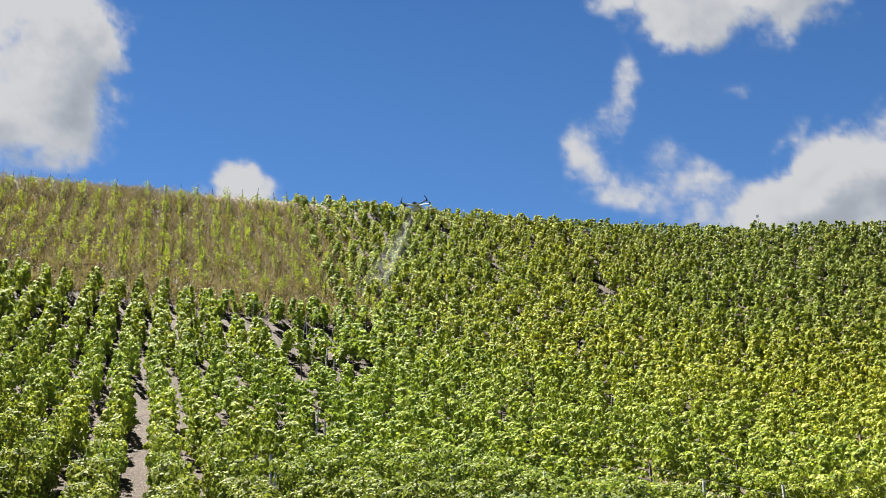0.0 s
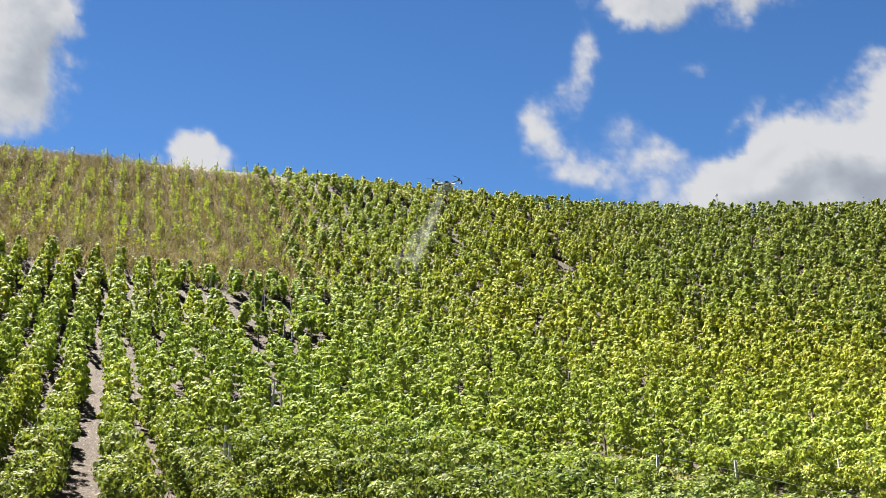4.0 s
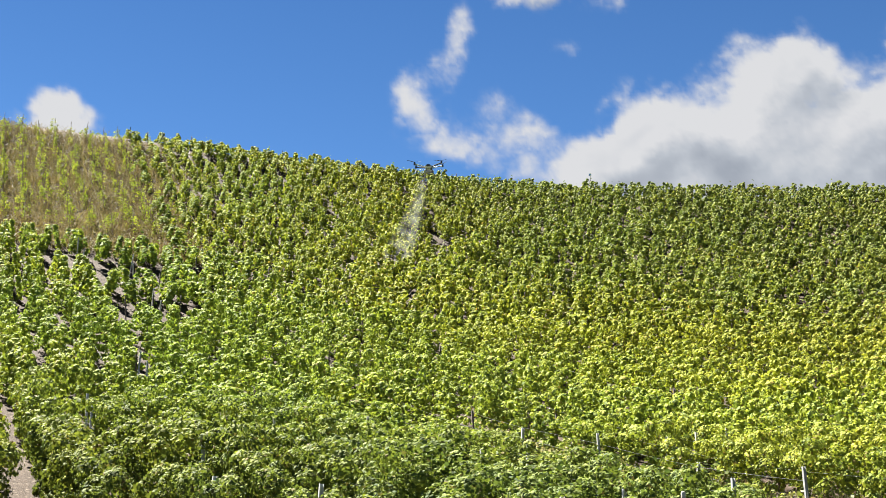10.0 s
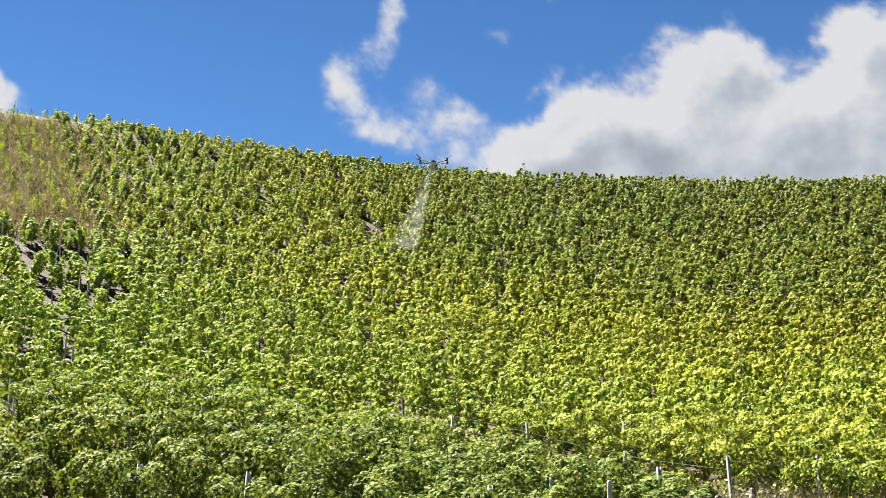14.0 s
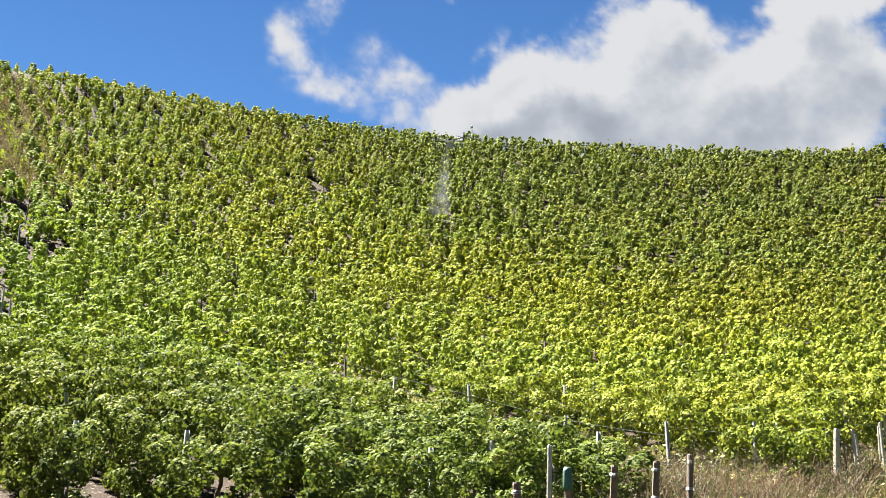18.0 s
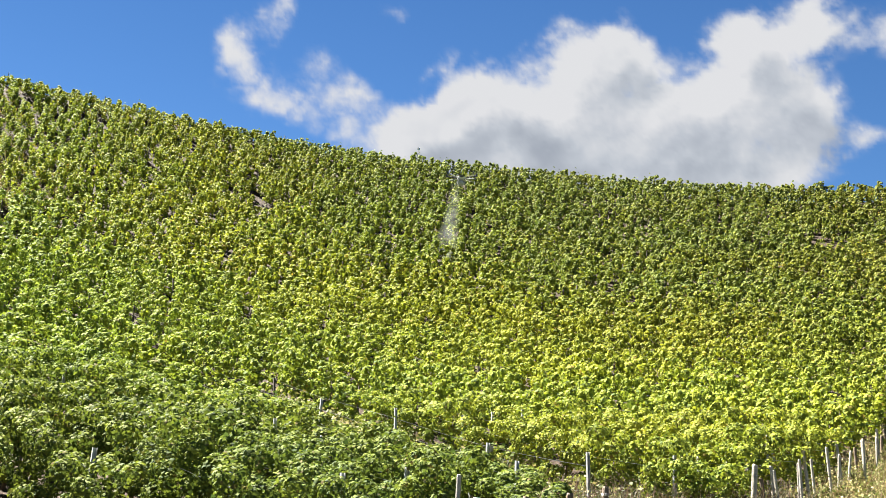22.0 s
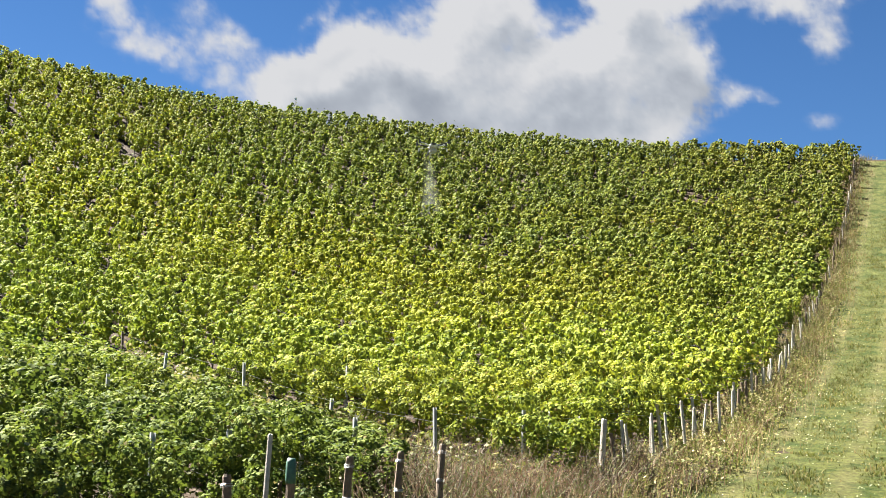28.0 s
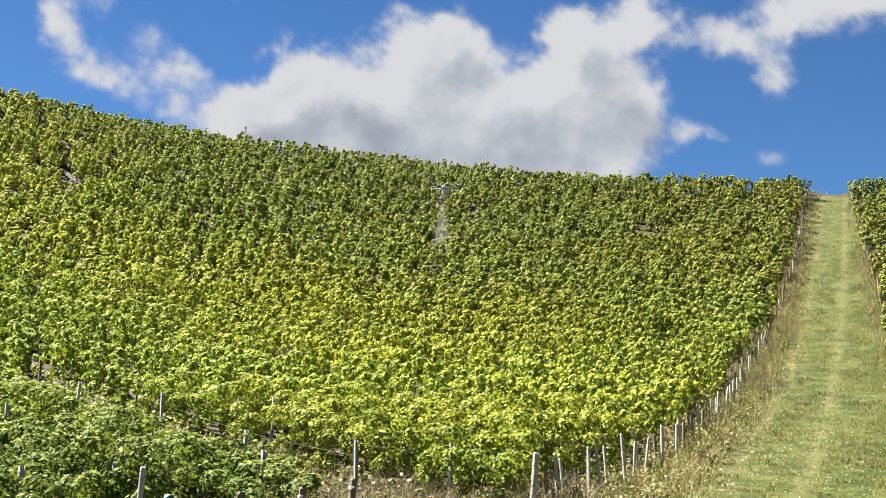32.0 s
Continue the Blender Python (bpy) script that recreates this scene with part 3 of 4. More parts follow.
def build_weeds():
    rng = random.Random(12)
    spots = []
    while len(spots) < 3000:                      # the gap at the row ends by the track
        y = rng.uniform(11, 22)
        x = rng.uniform(-10.5, -3.7)
        if x * NX + y * NY > 13.4 and x < -5.2:
            continue
        if x * NX + y * NY < 10.2 and x < -5.8:
            continue
        spots.append((x, y, rng.uniform(0.35, 1.2) * (1.0 if x < -4.5 else 0.5) * (0.9 + 1.3 * noise.noise((x * 0.8, y * 0.8, 1.0)))))
    for i in range(900):                          # thickest in front of the first end posts
        x, y = rng.uniform(-7.0, -4.2), rng.uniform(14.2, 19.5)
        if x < -5.0 and x * NX + y * NY > 12.9:
            continue
        spots.append((x, y, rng.uniform(0.7, 1.5)))
    weeds("dry_weeds", "tangled straw-coloured weeds at the row ends", spots, M_TANGLE, 1, per=7, height=0.5, width=0.006, spread=0.12, droop=1.2, heads=1.0, head_size=0.024)
    spots = []
    while len(spots) < 4600:                      # verge beside the posts
        y = 15 + 70 * rng.random() ** 1.5
        x = edge_x(y) + rng.gauss(0.05, 0.45)
        spots.append((x, y, rng.uniform(0.4, 1.1)))
    for i in range(700):                          # the weedy alley between two plots
        x, y = row_point(rng.uniform(11.3, 12.6), rng.uniform(13, 27))
        if math.hypot(x, y) > 13:
            spots.append((x, y, rng.uniform(0.4, 0.9)))
    weeds("verge_weeds", "dry brown and green weeds along the row-end posts", spots, M_DRY, 2, per=6, height=0.36, width=0.007, spread=0.14, droop=1.2, heads=0.7, head_size=0.024)
    spots = []
    while len(spots) < 1500:
        y = 24 + 60 * rng.random()
        spots.append((track_right(y) + rng.gauss(0.35, 0.3), y, rng.uniform(0.4, 1.0)))
    weeds("verge_weeds", "dry reddish weeds along the far edge of the track", spots, M_DRY, 3, per=6, height=0.42, width=0.009, spread=0.14, heads=0.3, head_size=0.03)
    spots = []
    while len(spots) < 12000:                     # the mown track itself
        y = 10 + 60 * rng.random() ** 1.6
        x = rng.uniform(edge_x(y) + 0.3, track_right(y) + 0.4)
        across = 0.5 + (x - (-4.05 + 0.025 * (84 - y))) / 3.6
        worn = min(abs(across - 0.3), abs(across - 0.7)) < 0.07
        if worn and rng.random() < 0.75:
            continue
        lush = noise.noise((x * 0.9, y * 0.5, 3.0)) + 0.5 * noise.noise((x * 2.3, y * 1.7, 8.0))
        if lush < rng.uniform(-0.35, 0.1):
            continue
        spots.append((x, y, rng.uniform(0.5, 1.1) + 0.7 * max(0, lush)))
    weeds("track_grass", "short green and straw-coloured grass on the track", spots, M_GRASS, 4, per=6, height=0.07, width=0.011, spread=0.09, droop=2.0)
    spots = []
    while len(spots) < 13000:                     # the parched plot
        s, c = rng.uniform(59.5, 86), rng.uniform(-26, 11.0) + abs(rng.gauss(0, 2.6))
        x, y = row_point(c, s)
        r, az = math.hypot(x, y), math.degrees(math.atan2(-x, y))
        if r < 60.2 or r > float(crest_at(az)) + 1.2 or az > 74:
            continue
        spots.append((x, y, rng.uniform(0.5, 1.1)))
    weeds("parched_weeds", "tall parched brown weeds between weak vines", spots, M_OLIVE, 5, per=6, height=0.46, width=0.011, spread=0.30, droop=1.6, heads=1.0, head_size=0.055)


build_weeds()


def build_leafy_weeds():
    """Low leafy weeds and clover heads along the verge and on the track."""
    rng = np.random.default_rng(31)
    verts, faces = [], []
    for i in range(900):
        y = 10.5 + 50 * rng.random() ** 2.0
        x = edge_x(y) + rng.normal(0.1, 0.5) - (rng.uniform(0, 3.5) if y < 18 else 0)
        h = rng.uniform(0.12, 0.45)
        z = gz(x, y)
        for q in range(44):
            p = np.array([x, y, z]) + rng.normal(0, 1, 3) * np.array([0.18, 0.18, 0.3 * h]) + np.array([0, 0, h * 0.55])
            n = rng.normal(0, 0.6, 3) + np.array([0, 0, 1.0])
            n /= np.linalg.norm(n)
            a = np.cross(n, rng.normal(0, 1, 3))
            a /= np.linalg.norm(a)
            b = np.cross(n, a)
            s = rng.uniform(0.018, 0.045)
            o = len(verts)
            verts += [p - a * s, p + b * s * 0.55, p + a * s, p - b * s * 0.55]
            faces.append((o, o + 1, o + 2, o + 3))
    for i in range(420):
        x, y = row_point(rng.uniform(11.2, 12.7), rng.uniform(13.0, 27))
        z, h = gz(x, y), rng.uniform(0.25, 0.6)
        for q in range(60):
            p = np.array([x, y, z]) + rng.normal(0, 1, 3) * np.array([0.2, 0.2, 0.3 * h]) + np.array([0, 0, h * 0.55])
            n = rng.normal(0, 0.6, 3) + np.array([0, 0, 0.8])
            n /= np.linalg.norm(n)
            a = np.cross(n, rng.normal(0, 1, 3))
            a /= np.linalg.norm(a)
            b = np.cross(n, a)
            s = rng.uniform(0.03, 0.055)
            o = len(verts)
            verts += [p - a * s, p + b * s * 0.7, p + a * s, p - b * s * 0.7]
            faces.append((o, o + 1, o + 2, o + 3))
    mat = blade_material("leafy_weed", [(0.0, (0.061, 0.078, 0.018)), (0.5, (0.120, 0.138, 0.030)), (0.75, (0.189, 0.165, 0.061)), (1.0, (0.258, 0.234, 0.120))], 0.25)
    tagged(new("leafy_weeds", mesh_from("leafy_weeds", verts, faces, mat)), "low green leafy weeds with pale seed heads", "weeds", kind="stuff")
    verts, faces = [], []
    for i in range(420):
        x, y = rng.normal(-2.0, 0.9), rng.normal(30, 7)
        if y < 13 or not edge_x(y) + 0.9 < x < track_right(y):
            continue
        p = np.array([x, y, gz(x, y) + rng.uniform(0.04, 0.09)])
        s = rng.uniform(0.008, 0.015)
        o = len(verts)
        verts += [p + np.array(d) * s for d in ((1, 0, 0), (0, 1, 0), (-1, 0, 0), (0, -1, 0), (0, 0, 1.1))]
        faces += [(o, o + 1, o + 4), (o + 1, o + 2, o + 4), (o + 2, o + 3, o + 4), (o + 3, o, o + 4)]
    tagged(new("clover_flowers", mesh_from("clover_flowers", verts, faces, simple("clover_white", (0.42, 0.42, 0.3), 0.8, 0, 20, 0.15))), "scattered white clover heads in the grass", "flowers", kind="stuff")
    # a dead reddish shrub among the weeds
    verts, faces = [], []
    for i in range(420):
        x, y = -5.25 + rng.normal(0, 0.28), 16.4 + rng.normal(0, 0.45)
        z = gz(x, y)
        l = rng.uniform(0.3, 0.85)
        d = rng.normal(0, 0.5, 3) + np.array([0, 0, 1.0])
        d /= np.linalg.norm(d)
        p0, p1 = np.array([x, y, z]), np.array([x, y, z]) + d * l
        w = np.cross(d, rng.normal(0, 1, 3))
        w *= 0.008 / np.linalg.norm(w)
        o = len(verts)
        verts += [p0 - w, p0 + w, p1]
        faces.append((o, o + 1, o + 2))
    red = blade_material("dead_twigs", [(0.0, (0.122, 0.051, 0.029)), (0.6, (0.210, 0.102, 0.064)), (1.0, (0.268, 0.173, 0.109))], 0.1)
    tagged(new("dead_shrub", mesh_from("dead_shrub", verts, faces, red)), "dead reddish-brown shrub twigs among weeds", "shrub", kind="stuff")


build_leafy_weeds()


# ---- loose posts at the foot of the lower plot ----
def build_posts():
    """Split wooden posts, a pale pole and one post with a plastic sleeve, in a line along the track."""
    line = -5.31
    for y, high, lean in ((13.83, 1.12, 7), (12.78, 1.08, 2.5), (11.7, 1.08, 2), (9.8, 1.0, -2)):
        thing = tagged(new("wooden_post"), "weathered brown wooden post tied with wire at the row end", "post", "wooden posts at the row ends")
        thing.matrix_basis = pose(line, y, gz(line, y), 2, lean, 15 * lean)
        bm = bmesh.new()
        v, f = tube([(0, 0, -0.3), (0.008, 0, high * 0.3), (-0.006, 0.004, high * 0.7), (0.004, 0, high - 0.02), (0.004, 0, high)], [0.044, 0.041, 0.04, 0.038, 0.03], 9)
        made = [bm.verts.new(p) for p in v]
        for face in f:
            bm.faces.new([made[k] for k in face])
        part("shaft", bm, M_WOOD, thing)
        for h in (0.62, 0.9):
            bm = bmesh.new()
            for k in range(3):
                v, f = tube([(0.05 * math.cos(a * 0.7), 0.05 * math.sin(a * 0.7), high * h + 0.012 * k) for a in range(10)], [0.002] * 10, 4)
                made = [bm.verts.new(p) for p in v]
                for face in f:
                    bm.faces.new([made[q] for q in face])
            part("wire_tie", bm, M_WIRE, thing)
    thing = tagged(new("pole"), "thin pale grey pole standing before the vines", "pole")
    thing.matrix_basis = pose(line, 10.25, gz(line, 10.25), -1, 2, 0)
    put("shaft", post_mesh("shaft", 1.32, 0.024, M_WHITE_WOOD), thing)
    thing = tagged(new("wooden_post"), "weathered wooden end post with a green mesh sleeve", "post", "wooden posts at the row ends")
    thing.matrix_basis = pose(line, 10.7, gz(line, 10.7), 3, 2, 0)
    put("shaft", post_mesh("shaft", 1.02, 0.042, M_WOOD), thing)
    v, f = tube([(0, 0, 0.88), (0, 0, 0.92), (0, 0, 1.06), (0, 0, 1.1)], [0.044, 0.047, 0.045, 0.032], 12)
    m = simple("green_mesh_plastic", (0.02, 0.075, 0.05), 0.6, 0, 30, 0.3)
    tagged(put("sleeve", mesh_from("sleeve", v, f, m, True), thing), "green plastic mesh sleeve")


build_posts()


# ---- clouds ----
def lattice(rng, shape, u, v):
    """Smooth noise on a random lattice, at u, v."""
    g = rng.random(shape)
    i, j = np.floor(u).astype(int), np.floor(v).astype(int)
    fu, fv = u - i, v - j
    fu, fv = fu * fu * (3 - 2 * fu), fv * fv * (3 - 2 * fv)
    i0, i1, j0, j1 = i % shape[0], (i + 1) % shape[0], j % shape[1], (j + 1) % shape[1]
    return (g[i0, j0] * (1 - fu) + g[i1, j0] * fu) * (1 - fv) + (g[i0, j1] * (1 - fu) + g[i1, j1] * fu) * fv


def fractal(rng, u, v, octaves, gain=0.55):
    total, amp, norm = 0, 1.0, 0.0
    for o in range(octaves):
        total = total + amp * lattice(rng, (256, 256), u * 2 ** o + 17.3 * o, v * 2 ** o + 5.1 * o)
        norm += amp
        amp *= gain
    return total / norm - 0.5


# each puff: direction (left of the track), height, half width, half height, weight
LEFT_BANK = [
    (70.5, 28.0, 4.5, 5.0, 0.72), (66.8, 24.8, 2.6, 2.8, 0.85), (71.0, 23.6, 3.0, 2.4, 0.75), (67.0, 28.8, 2.3, 3.2, 0.85),
    (58.2, 21.4, 2.1, 1.3, 0.9), (58.4, 22.5, 1.2, 1.1, 0.9),
]
HIGH_BANK = [(36.5, 31.6, 3.4, 2.4, 0.8), (31.6, 30.6, 4.4, 2.5, 0.8), (28.3, 30.8, 3.0, 2.4, 0.8), (34.6, 29.3, 1.5, 1.3, 0.95)]
WISPS = [
    (40.4, 24.3, 1.6, 1.8, 0.46), (41.1, 23.3, 1.1, 1.5, 0.33), (39.7, 23.0, 1.2, 1.0, 0.30), (38.5, 25.7, 1.2, 1.8, 0.42), (38.0, 27.2, 0.9, 1.4, 0.36),
    (39.0, 21.9, 1.7, 1.3, 0.44), (37.6, 22.0, 1.6, 1.0, 0.30), (36.5, 21.3, 1.7, 1.4, 0.38), (34.6, 21.2, 1.4, 2.1, 0.44), (33.6, 22.5, 1.2, 0.8, 0.31),
    (36.2, 23.6, 1.5, 1.2, 0.33), (32.3, 25.9, 1.3, 0.9, 0.34),
]
CUMULUS = [
    (31.2, 21.0, 2.3, 1.8, 1.0), (29.2, 22.5, 1.9, 1.8, 1.0), (26.2, 22.2, 2.4, 1.7, 1.0), (22.3, 23.9, 2.5, 2.7, 1.0), (20.2, 24.2, 1.8, 1.7, 0.95), (24.5, 20.4, 5.6, 2.0, 1.0),
    (17.8, 21.0, 3.8, 2.5, 1.0), (13.4, 22.0, 3.4, 2.9, 1.0), (14.2, 24.8, 1.8, 1.7, 0.95), (11.0, 24.8, 2.1, 1.8, 0.95), (10.9, 20.2, 1.7, 1.9, 0.95),
]
CUMULUS_BASE = [(30.5, 19.2, 3.0, 1.6, 0.9), (24.0, 18.4, 4.0, 1.8, 0.95), (17.5, 18.2, 4.0, 1.9, 0.95), (12.6, 18.2, 2.2, 1.7, 0.85)]
RIGHT_BANK = [
    (8.4, 24.2, 1.6, 1.3, 0.4), (6.6, 23.7, 1.8, 1.3, 0.62), (3.8, 24.6, 2.2, 1.6, 0.8), (0.3, 25.2, 2.8, 1.8, 0.85), (4.4, 22.0, 1.0, 1.1, 0.65), (-4.0, 26.2, 4.0, 2.4, 0.95),
    (8.8, 19.6, 1.1, 0.6, 0.42), (7.4, 19.2, 0.6, 0.5, 0.40), (4.9, 18.1, 1.4, 0.6, 0.36),
]
PUFFS = LEFT_BANK + HIGH_BANK + WISPS + CUMULUS + CUMULUS_BASE + RIGHT_BANK


def build_clouds():
    rng = np.random.default_rng(21)
    az = np.arange(-14, 84, 0.14)
    el = np.arange(9, 40, 0.14)
    A, E = np.meshgrid(az, el, indexing="ij")

    def density(A, E):
        wob = np.random.default_rng(3)
        wa = fractal(wob, A / 3.0, E / 2.6, 6, 0.62)
        we = fractal(wob, A / 2.7 + 40, E / 2.3, 6, 0.62)
        full = np.zeros(A.shape)
        for ca, ce, ra, re, w in PUFFS:
            k = min(3.4, 1.0 + 1.1 * min(ra, re))
            q = ((A + k * wa - ca) / ra) ** 2 + ((E + 0.8 * k * we - ce) / re) ** 2
            full = full + w * np.exp(-1.4 * q)
        return full - 0.30 + 0.85 * fractal(wob, A / 1.7, E / 1.4, 6, 0.64) * np.minimum(1, full * 3)

    d = density(A, E)
    alpha = smooth(-0.14, 0.5, d) ** 1.25
    # each billow is a rounded head, lit from above
    wob = np.random.default_rng(8)
    wa, we = fractal(wob, A / 2.2, E / 2.0, 5, 0.5), fractal(wob, A / 2.1 + 30, E / 1.9, 5, 0.5)
    relief = np.zeros(A.shape)
    for ca, ce, ra, re, w in PUFFS:
        q = ((A + 1.5 * wa - ca) / ra) ** 2 + ((E + 1.3 * we - ce) / re) ** 2
        relief = np.maximum(relief, w * min(ra, re) * np.sqrt(np.clip(1 - q / 2.4, 0, 1)))
    relief = relief + 0.7 * fractal(rng, A / 1.8, E / 1.5, 5, 0.5)
    for _ in range(3):
        relief[1:-1, 1:-1] = (relief[1:-1, 1:-1] * 2 + relief[:-2, 1:-1] + relief[2:, 1:-1] + relief[1:-1, :-2] + relief[1:-1, 2:]) / 6
    ga, ge = np.gradient(relief, 0.14)
    facing = -(0.55 * ga + 0.85 * ge)
    toward = density(A + 1.2, E + 1.5)
    light = 1.06 - 0.42 * smooth(0.15, 1.3, toward) - 0.12 * smooth(0.5, 1.6, d) + 0.10 * np.tanh(1.2 * facing)
    rad = 2400.0
    ca, sa, ce, se = np.cos(np.radians(A)), np.sin(np.radians(A)), np.cos(np.radians(E)), np.sin(np.radians(E))
    verts = np.stack([-rad * sa * ce, rad * ca * ce, rad * se], -1).reshape(-1, 3)
    n, m = len(az), len(el)
    i, j = np.meshgrid(np.arange(n - 1), np.arange(m - 1), indexing="ij")
    o = (i * m + j).ravel()
    keep = np.maximum.reduce([alpha.ravel()[o], alpha.ravel()[o + 1], alpha.ravel()[o + m], alpha.ravel()[o + m + 1]]) > 0.0
    o = o[keep]
    faces = np.stack([o, o + 1, o + m + 1, o + m], -1)
    me = bpy.data.meshes.new("cloud_backdrop")
    me.vertices.add(len(verts))
    me.vertices.foreach_set("co", verts.ravel())
    me.loops.add(faces.size)
    me.loops.foreach_set("vertex_index", faces.ravel())
    me.polygons.add(len(faces))
    me.polygons.foreach_set("loop_start", np.arange(len(faces)) * 4)
    me.update()
    me.validate()
    layer = me.attributes.new("vapour", "FLOAT_COLOR", "POINT")
    data = np.stack([alpha, np.clip(light, 0.3, 1.2), d * 0, d * 0 + 1], -1)
    layer.data.foreach_set("color", data.ravel().astype(np.float32))
    mt, t, b, out = material("cloud_vapour")
    t.nodes.remove(b)
    at = t.nodes.new("ShaderNodeAttribute")
    at.attribute_name = "vapour"
    sep = t.nodes.new("ShaderNodeSeparateColor")
    t.links.new(at.outputs["Color"], sep.inputs[0])
    tc = t.nodes.new("ShaderNodeTexCoord")
    fine = noise_at(t, 0.045, 6.0, 0.62, tc.outputs["Object"])
    ma = t.nodes.new("ShaderNodeMath")
    ma.operation = "MULTIPLY_ADD"
    t.links.new(fine, ma.inputs[0])
    ma.inputs[1].default_value = 2.4
    ma.inputs[2].default_value = -1.2
    edge = t.nodes.new("ShaderNodeMath")
    edge.operation = "ADD"
    edge.use_clamp = True
    t.links.new(sep.outputs[0], edge.inputs[0])
    soft = t.nodes.new("ShaderNodeMath")               # the fine wisps fade out with the cloud
    soft.operation = "MULTIPLY"
    t.links.new(ma.outputs[0], soft.inputs[0])
    rim = t.nodes.new("ShaderNodeMath")
    rim.operation = "SUBTRACT"
    rim.inputs[0].default_value = 1.0
    t.links.new(sep.outputs[0], rim.inputs[1])
    band = t.nodes.new("ShaderNodeMath")
    band.operation = "MULTIPLY"
    t.links.new(sep.outputs[0], band.inputs[0])
    t.links.new(rim.outputs[0], band.inputs[1])
    t.links.new(band.outputs[0], soft.inputs[1])
    t.links.new(soft.outputs[0], edge.inputs[1])
    col = ramp(t, sep.outputs[1], [(0.5, (0.46, 0.51, 0.60)), (0.75, (0.70, 0.75, 0.83)), (1.0, (0.99, 1.0, 1.03))])
    em = t.nodes.new("ShaderNodeEmission")
    t.links.new(col, em.inputs[0])
    em.inputs[1].default_value = CLOUD_GLOW
    clear = t.nodes.new("ShaderNodeBsdfTransparent")
    mix = t.nodes.new("ShaderNodeMixShader")
    t.links.new(edge.outputs[0], mix.inputs[0])
    t.links.new(clear.outputs[0], mix.inputs[1])
    t.links.new(em.outputs[0], mix.inputs[2])
    t.links.new(mix.outputs[0], out.inputs[0])
    me.materials.append(mt)
    return tagged(new("backdrop", me), "white cumulus clouds with grey bases in a blue sky", "clouds", kind="structure")


CLOUD_GLOW = 0.064
clouds = build_clouds()


# ---- the spraying drone ----
M_DARK = simple("black_carbon", (0.02, 0.02, 0.022), 0.4, 0, 10, 0.3)
M_SHELL = simple("pale_grey_shell", (0.50, 0.51, 0.52), 0.4, 0, 10, 0.1)
M_TANK = simple("milky_tank_plastic", (0.30, 0.31, 0.32), 0.35, 0, 10, 0.12)


def bar(bm, a, b, r0, r1, sides=8):
    v, f = tube([a, b], [r0, r1], sides)
    made = [bm.verts.new(p) for p in v]
    for face in f:
        bm.faces.new([made[i] for i in face])


def boxed(bm, x, y, z, dx, dy, dz, bevel=0.02):
    made = bmesh.ops.create_cube(bm, size=1.0, matrix=Matrix.Translation((x, y, z)) @ Matrix.Diagonal((dx, dy, dz, 1)))
    edges = list({e for v in made["verts"] for e in v.link_edges})
    bmesh.ops.bevel(bm, geom=edges, offset=bevel, segments=2, affect="EDGES")


def build_drone():
    drone = tagged(new("spraying_drone"), "grey farm drone with dark rotors spraying the vines below it", "drone")
    bm = bmesh.new()
    boxed(bm, 0, 0, 0.05, 0.46, 0.62, 0.20, 0.06)
    boxed(bm, 0, 0.30, 0.12, 0.24, 0.22, 0.14, 0.04)
    part("body", bm, M_SHELL, drone)
    bm = bmesh.new()
    boxed(bm, 0, -0.02, -0.22, 0.40, 0.46, 0.34, 0.09)
    part("tank", bm, M_TANK, drone, "milky liquid tank")
    bm = bmesh.new()
    boxed(bm, 0, -0.30, 0.12, 0.22, 0.16, 0.12, 0.03)
    part("battery", bm, M_DARK, drone)
    rotors = []
    for i, a in enumerate((32, 148, 212, 328)):
        dx, dy = 1.22 * math.cos(radians(a)), 1.08 * math.sin(radians(a))
        bm = bmesh.new()
        bar(bm, (0.18 * dx, 0.22 * dy, 0.06), (0.80 * dx, 0.80 * dy, 0.20), 0.042, 0.034)
        part("arm", bm, M_DARK if i % 2 else M_SHELL, drone)
        bm = bmesh.new()
        bar(bm, (0.80 * dx, 0.80 * dy, 0.13), (0.80 * dx, 0.80 * dy, 0.30), 0.06, 0.055, 12)
        part("motor", bm, M_DARK, drone)
        bm = bmesh.new()
        bar(bm, (0, 0, 0), (0, 0, 0.04), 0.03, 0.02, 10)
        for sgn in (1, -1):
            ring = [bm.verts.new(p) for p in ((sgn * 0.02, -0.02, 0.02), (sgn * 0.12, -0.045 * sgn, 0.035), (sgn * 0.52, -0.02 * sgn, 0.105), (sgn * 0.52, 0.02 * sgn, 0.115), (sgn * 0.12, 0.03 * sgn, 0.05), (sgn * 0.02, 0.02, 0.03))]
            bm.faces.new(ring)
        bmesh.ops.solidify(bm, geom=bm.faces[:], thickness=0.006)
        rotor = part("rotor", bm, M_DARK, drone)
        rotors.append((rotor, 0.80 * dx, 0.80 * dy, a))
    for sgn in (1, -1):
        bm = bmesh.new()
        for yy in (-0.22, 0.22):
            bar(bm, (sgn * 0.18, yy, 0.0), (sgn * 0.34, yy * 1.1, -0.52), 0.018, 0.016)
        bar(bm, (sgn * 0.34, -0.42, -0.52), (sgn * 0.34, 0.42, -0.52), 0.018, 0.018)
        part("landing_leg", bm, M_DARK, drone)
        bm = bmesh.new()
        bar(bm, (sgn * 0.10, 0, -0.02), (sgn * 0.80, 0, -0.12), 0.012, 0.012)
        bar(bm, (sgn * 0.80, 0, -0.08), (sgn * 0.80, 0, -0.26), 0.02, 0.03)
        part("spray_nozzle", bm, M_SHELL, drone)
    return drone, rotors


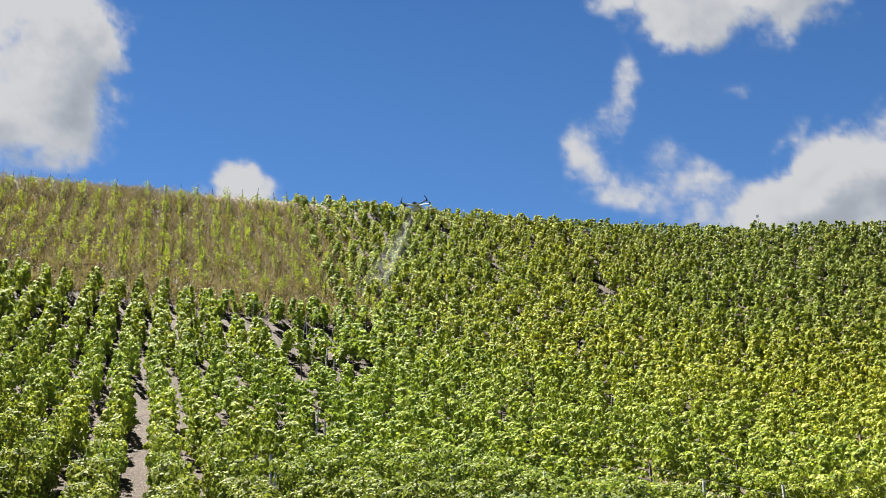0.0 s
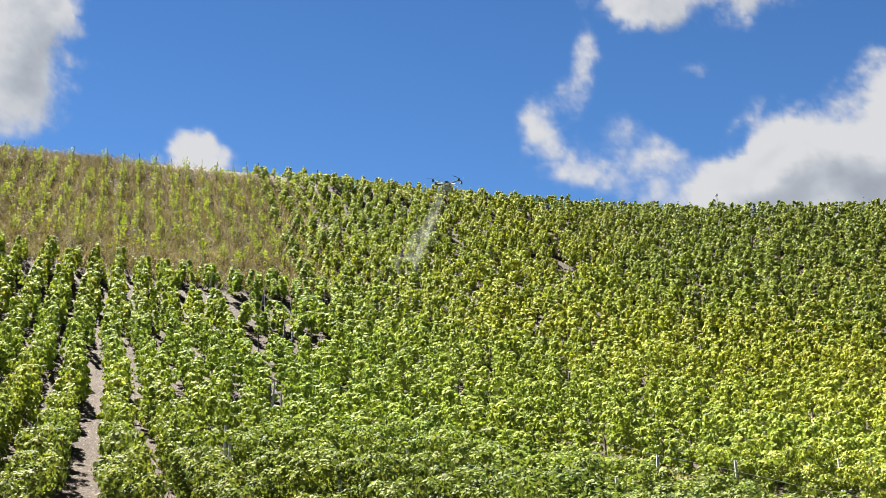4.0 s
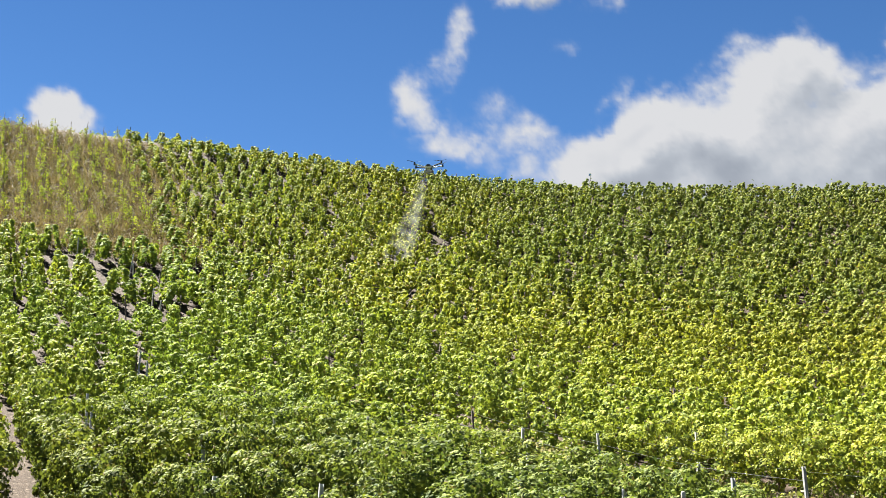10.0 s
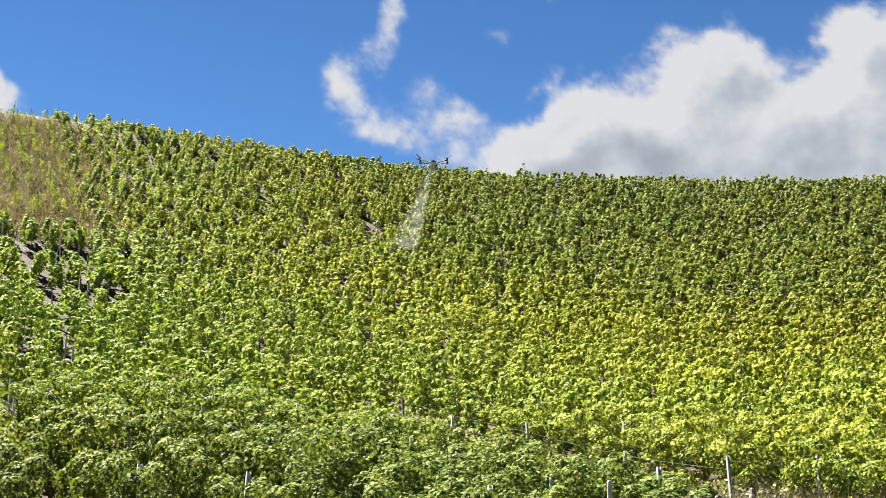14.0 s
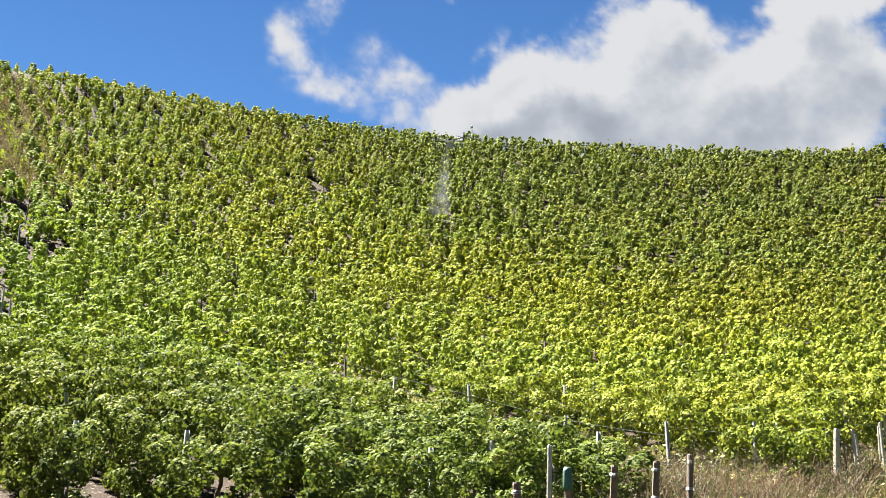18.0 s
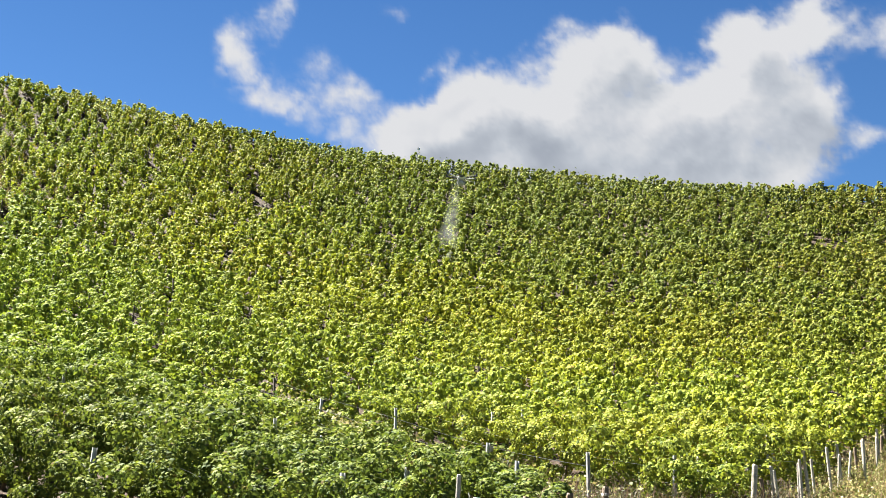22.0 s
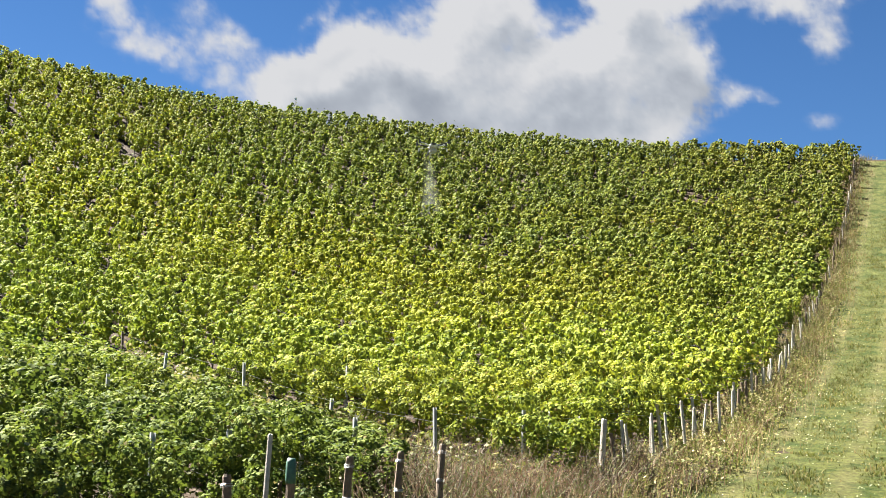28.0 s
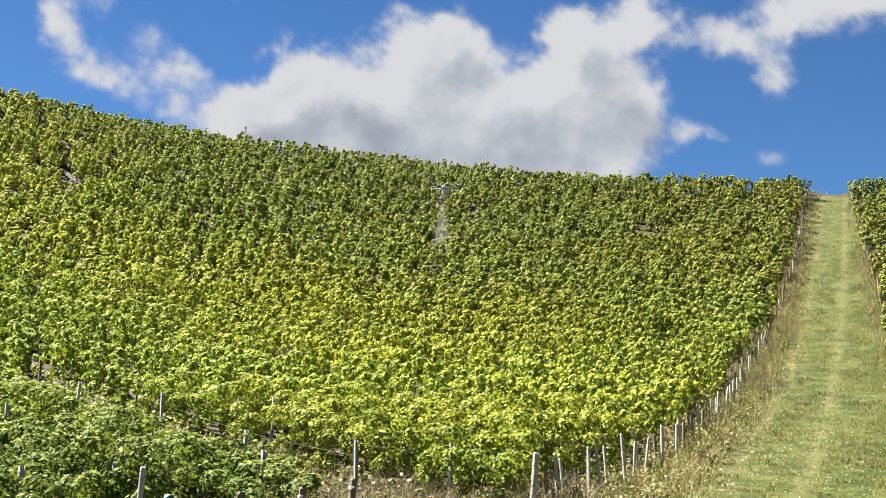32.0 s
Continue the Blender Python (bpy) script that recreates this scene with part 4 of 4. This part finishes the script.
def mist_material():
    """Thin drifting spray: streaky, dense under the nozzles, gone at the rims (UV x across, y down)."""
    m, t, b, out = material("spray_mist")
    b.inputs["Base Color"].default_value = (0.85, 0.87, 0.86, 1)
    b.inputs["Roughness"].default_value = 0.9
    b.inputs["Specular IOR Level"].default_value = 0.1
    tr = t.nodes.new("ShaderNodeBsdfTranslucent")
    tr.inputs[0].default_value = (0.85, 0.87, 0.86, 1)
    body = t.nodes.new("ShaderNodeMixShader")
    body.inputs[0].default_value = 0.5
    t.links.new(b.outputs[0], body.inputs[1])
    t.links.new(tr.outputs[0], body.inputs[2])
    tc = t.nodes.new("ShaderNodeTexCoord")
    sep = t.nodes.new("ShaderNodeSeparateXYZ")
    t.links.new(tc.outputs["UV"], sep.inputs[0])
    rims = ramp(t, sep.outputs[0], [(0.0, (0, 0, 0)), (0.5, (1, 1, 1)), (1.0, (0, 0, 0))])
    fall = ramp(t, sep.outputs[1], [(0.0, (0.5, 0.5, 0.5)), (0.25, (0.45, 0.45, 0.45)), (0.7, (0.6, 0.6, 0.6)), (1.0, (0, 0, 0))])
    streak = ramp(t, noise_at(t, 1.6, 5, 0.65, tc.outputs["Object"]), [(0.38, (0.1, 0.1, 0.1)), (0.68, (1, 1, 1))])
    thick = mixed(t, 1.0, mixed(t, 1.0, rims, fall, "MULTIPLY"), streak, "MULTIPLY")
    share = t.nodes.new("ShaderNodeMath")
    share.operation = "MULTIPLY"
    t.links.new(thick, share.inputs[0])
    share.inputs[1].default_value = 0.2
    clear = t.nodes.new("ShaderNodeBsdfTransparent")
    mix = t.nodes.new("ShaderNodeMixShader")
    t.links.new(share.outputs[0], mix.inputs[0])
    t.links.new(clear.outputs[0], mix.inputs[1])
    t.links.new(body.outputs[0], mix.inputs[2])
    t.links.new(mix.outputs[0], out.inputs[0])
    return m


M_MIST = mist_material()


def mist_mesh(turn, wide):
    """One curved veil of falling spray, widening downwards and blown aside."""
    verts, faces, uv = [], [], []
    rows_n, cols = 16, 8
    for i in range(rows_n + 1):
        q = i / rows_n
        half = 0.16 + wide * q ** 0.8
        for j in range(cols + 1):
            k = 2 * j / cols - 1
            bend = 0.25 * half * (1 - k * k)
            x, y = k * half * math.cos(turn) - bend * math.sin(turn), k * half * math.sin(turn) + bend * math.cos(turn)
            verts.append((x - (0.6 + 0.8 * wide) * q ** 1.3, y - 9.5 * q ** 1.1, -9.2 * q))
            uv.append((j / cols, q))
    for i in range(rows_n):
        for j in range(cols):
            o = i * (cols + 1) + j
            faces.append((o, o + 1, o + cols + 2, o + cols + 1))
    me = mesh_from("spray", verts, faces, M_MIST, True)
    layer = me.uv_layers.new(name="veil")
    for loop in me.loops:
        layer.data[loop.index].uv = uv[loop.vertex_index]
    return me


drone, ROTORS = build_drone()
for mx, turn, wide in ((-0.42, 0.3, 0.8), (-0.30, -0.7, 1.2), (-0.12, 0.9, 1.9)):
    tagged(put("spray", mist_mesh(turn, wide), drone, pose(mx, 0, -0.25)), "pale falling veil of spray mist")


# ---- a marker on the brow ----
def build_marker():
    az, r = 31.0, 85.5
    x, y = -r * math.sin(radians(az)), r * math.cos(radians(az))
    thing = tagged(new("marker_stake"), "thin stake with a small white tag on the brow", "stake")
    thing.matrix_basis = pose(x, y, gz(x, y))
    put("shaft", post_mesh("shaft", 1.7, 0.02, M_WOOD), thing)
    bm = bmesh.new()
    boxed(bm, 0, -0.03, 1.62, 0.22, 0.03, 0.2, 0.008)
    part("tag", bm, simple("white_paint", (0.75, 0.75, 0.73), 0.5, 0, 6, 0.06), thing)


build_marker()

# seconds, direction (left of the track), height angle, as seen from the foot of the hill
FLIGHT = [
    (0, 48.21, 21.18), (1, 47.37, 21.20), (2, 46.41, 21.23), (3, 45.49, 21.09), (5.5, 43.29, 20.85), (7, 41.97, 20.76),
    (8, 41.10, 20.69), (9, 40.15, 20.61), (10, 39.29, 20.47), (11, 38.37, 20.36), (12, 37.49, 20.24), (13, 36.59, 20.11),
    (14, 35.69, 20.00), (16.5, 33.54, 19.46), (18, 32.19, 19.21), (19, 31.27, 19.04), (20, 30.44, 18.82), (21, 29.69, 18.60),
    (22, 29.06, 18.48), (23, 28.46, 18.38), (24, 27.69, 18.27), (25, 26.84, 18.18), (26, 25.96, 18.13), (28.5, 24.43, 17.90),
    (29.5, 23.69, 17.86), (31, 22.67, 17.73), (32, 21.91, 17.64),
]


# ---- what moves ----
def motions():
    rows = []
    for t, az, el in FLIGHT:
        r = 71.0 - 8.0 * t / 32.0
        _, ex, ey, ez = min((p[:4] for p in PATH), key=lambda p: abs(p[0] - t))
        rows.append((t, pose(ex - r * math.sin(radians(az)), ey + r * math.cos(radians(az)), ez + r * math.tan(radians(el)), 8, 3 * math.sin(t * 0.6), 34)))
    walk(drone, rows)
    for i, (rotor, x, y, a) in enumerate(ROTORS):
        way = 1 if i % 2 else -1
        walk(rotor, [(k, pose(x, y, 0.30, 0, 0, a + 40 * i + way * 80 * k)) for k in range(33)])
    rise = Vector((math.cos(radians(25)), math.sin(radians(25)), 0))
    walk(clouds, [(t, pose(0, 0, 0, 0, 0, k * 0.9) @ Matrix.Rotation(radians(0.35 * k), 4, rise)) for t, k in ((0, -1), (16, 0), (32, 1))])


motions()
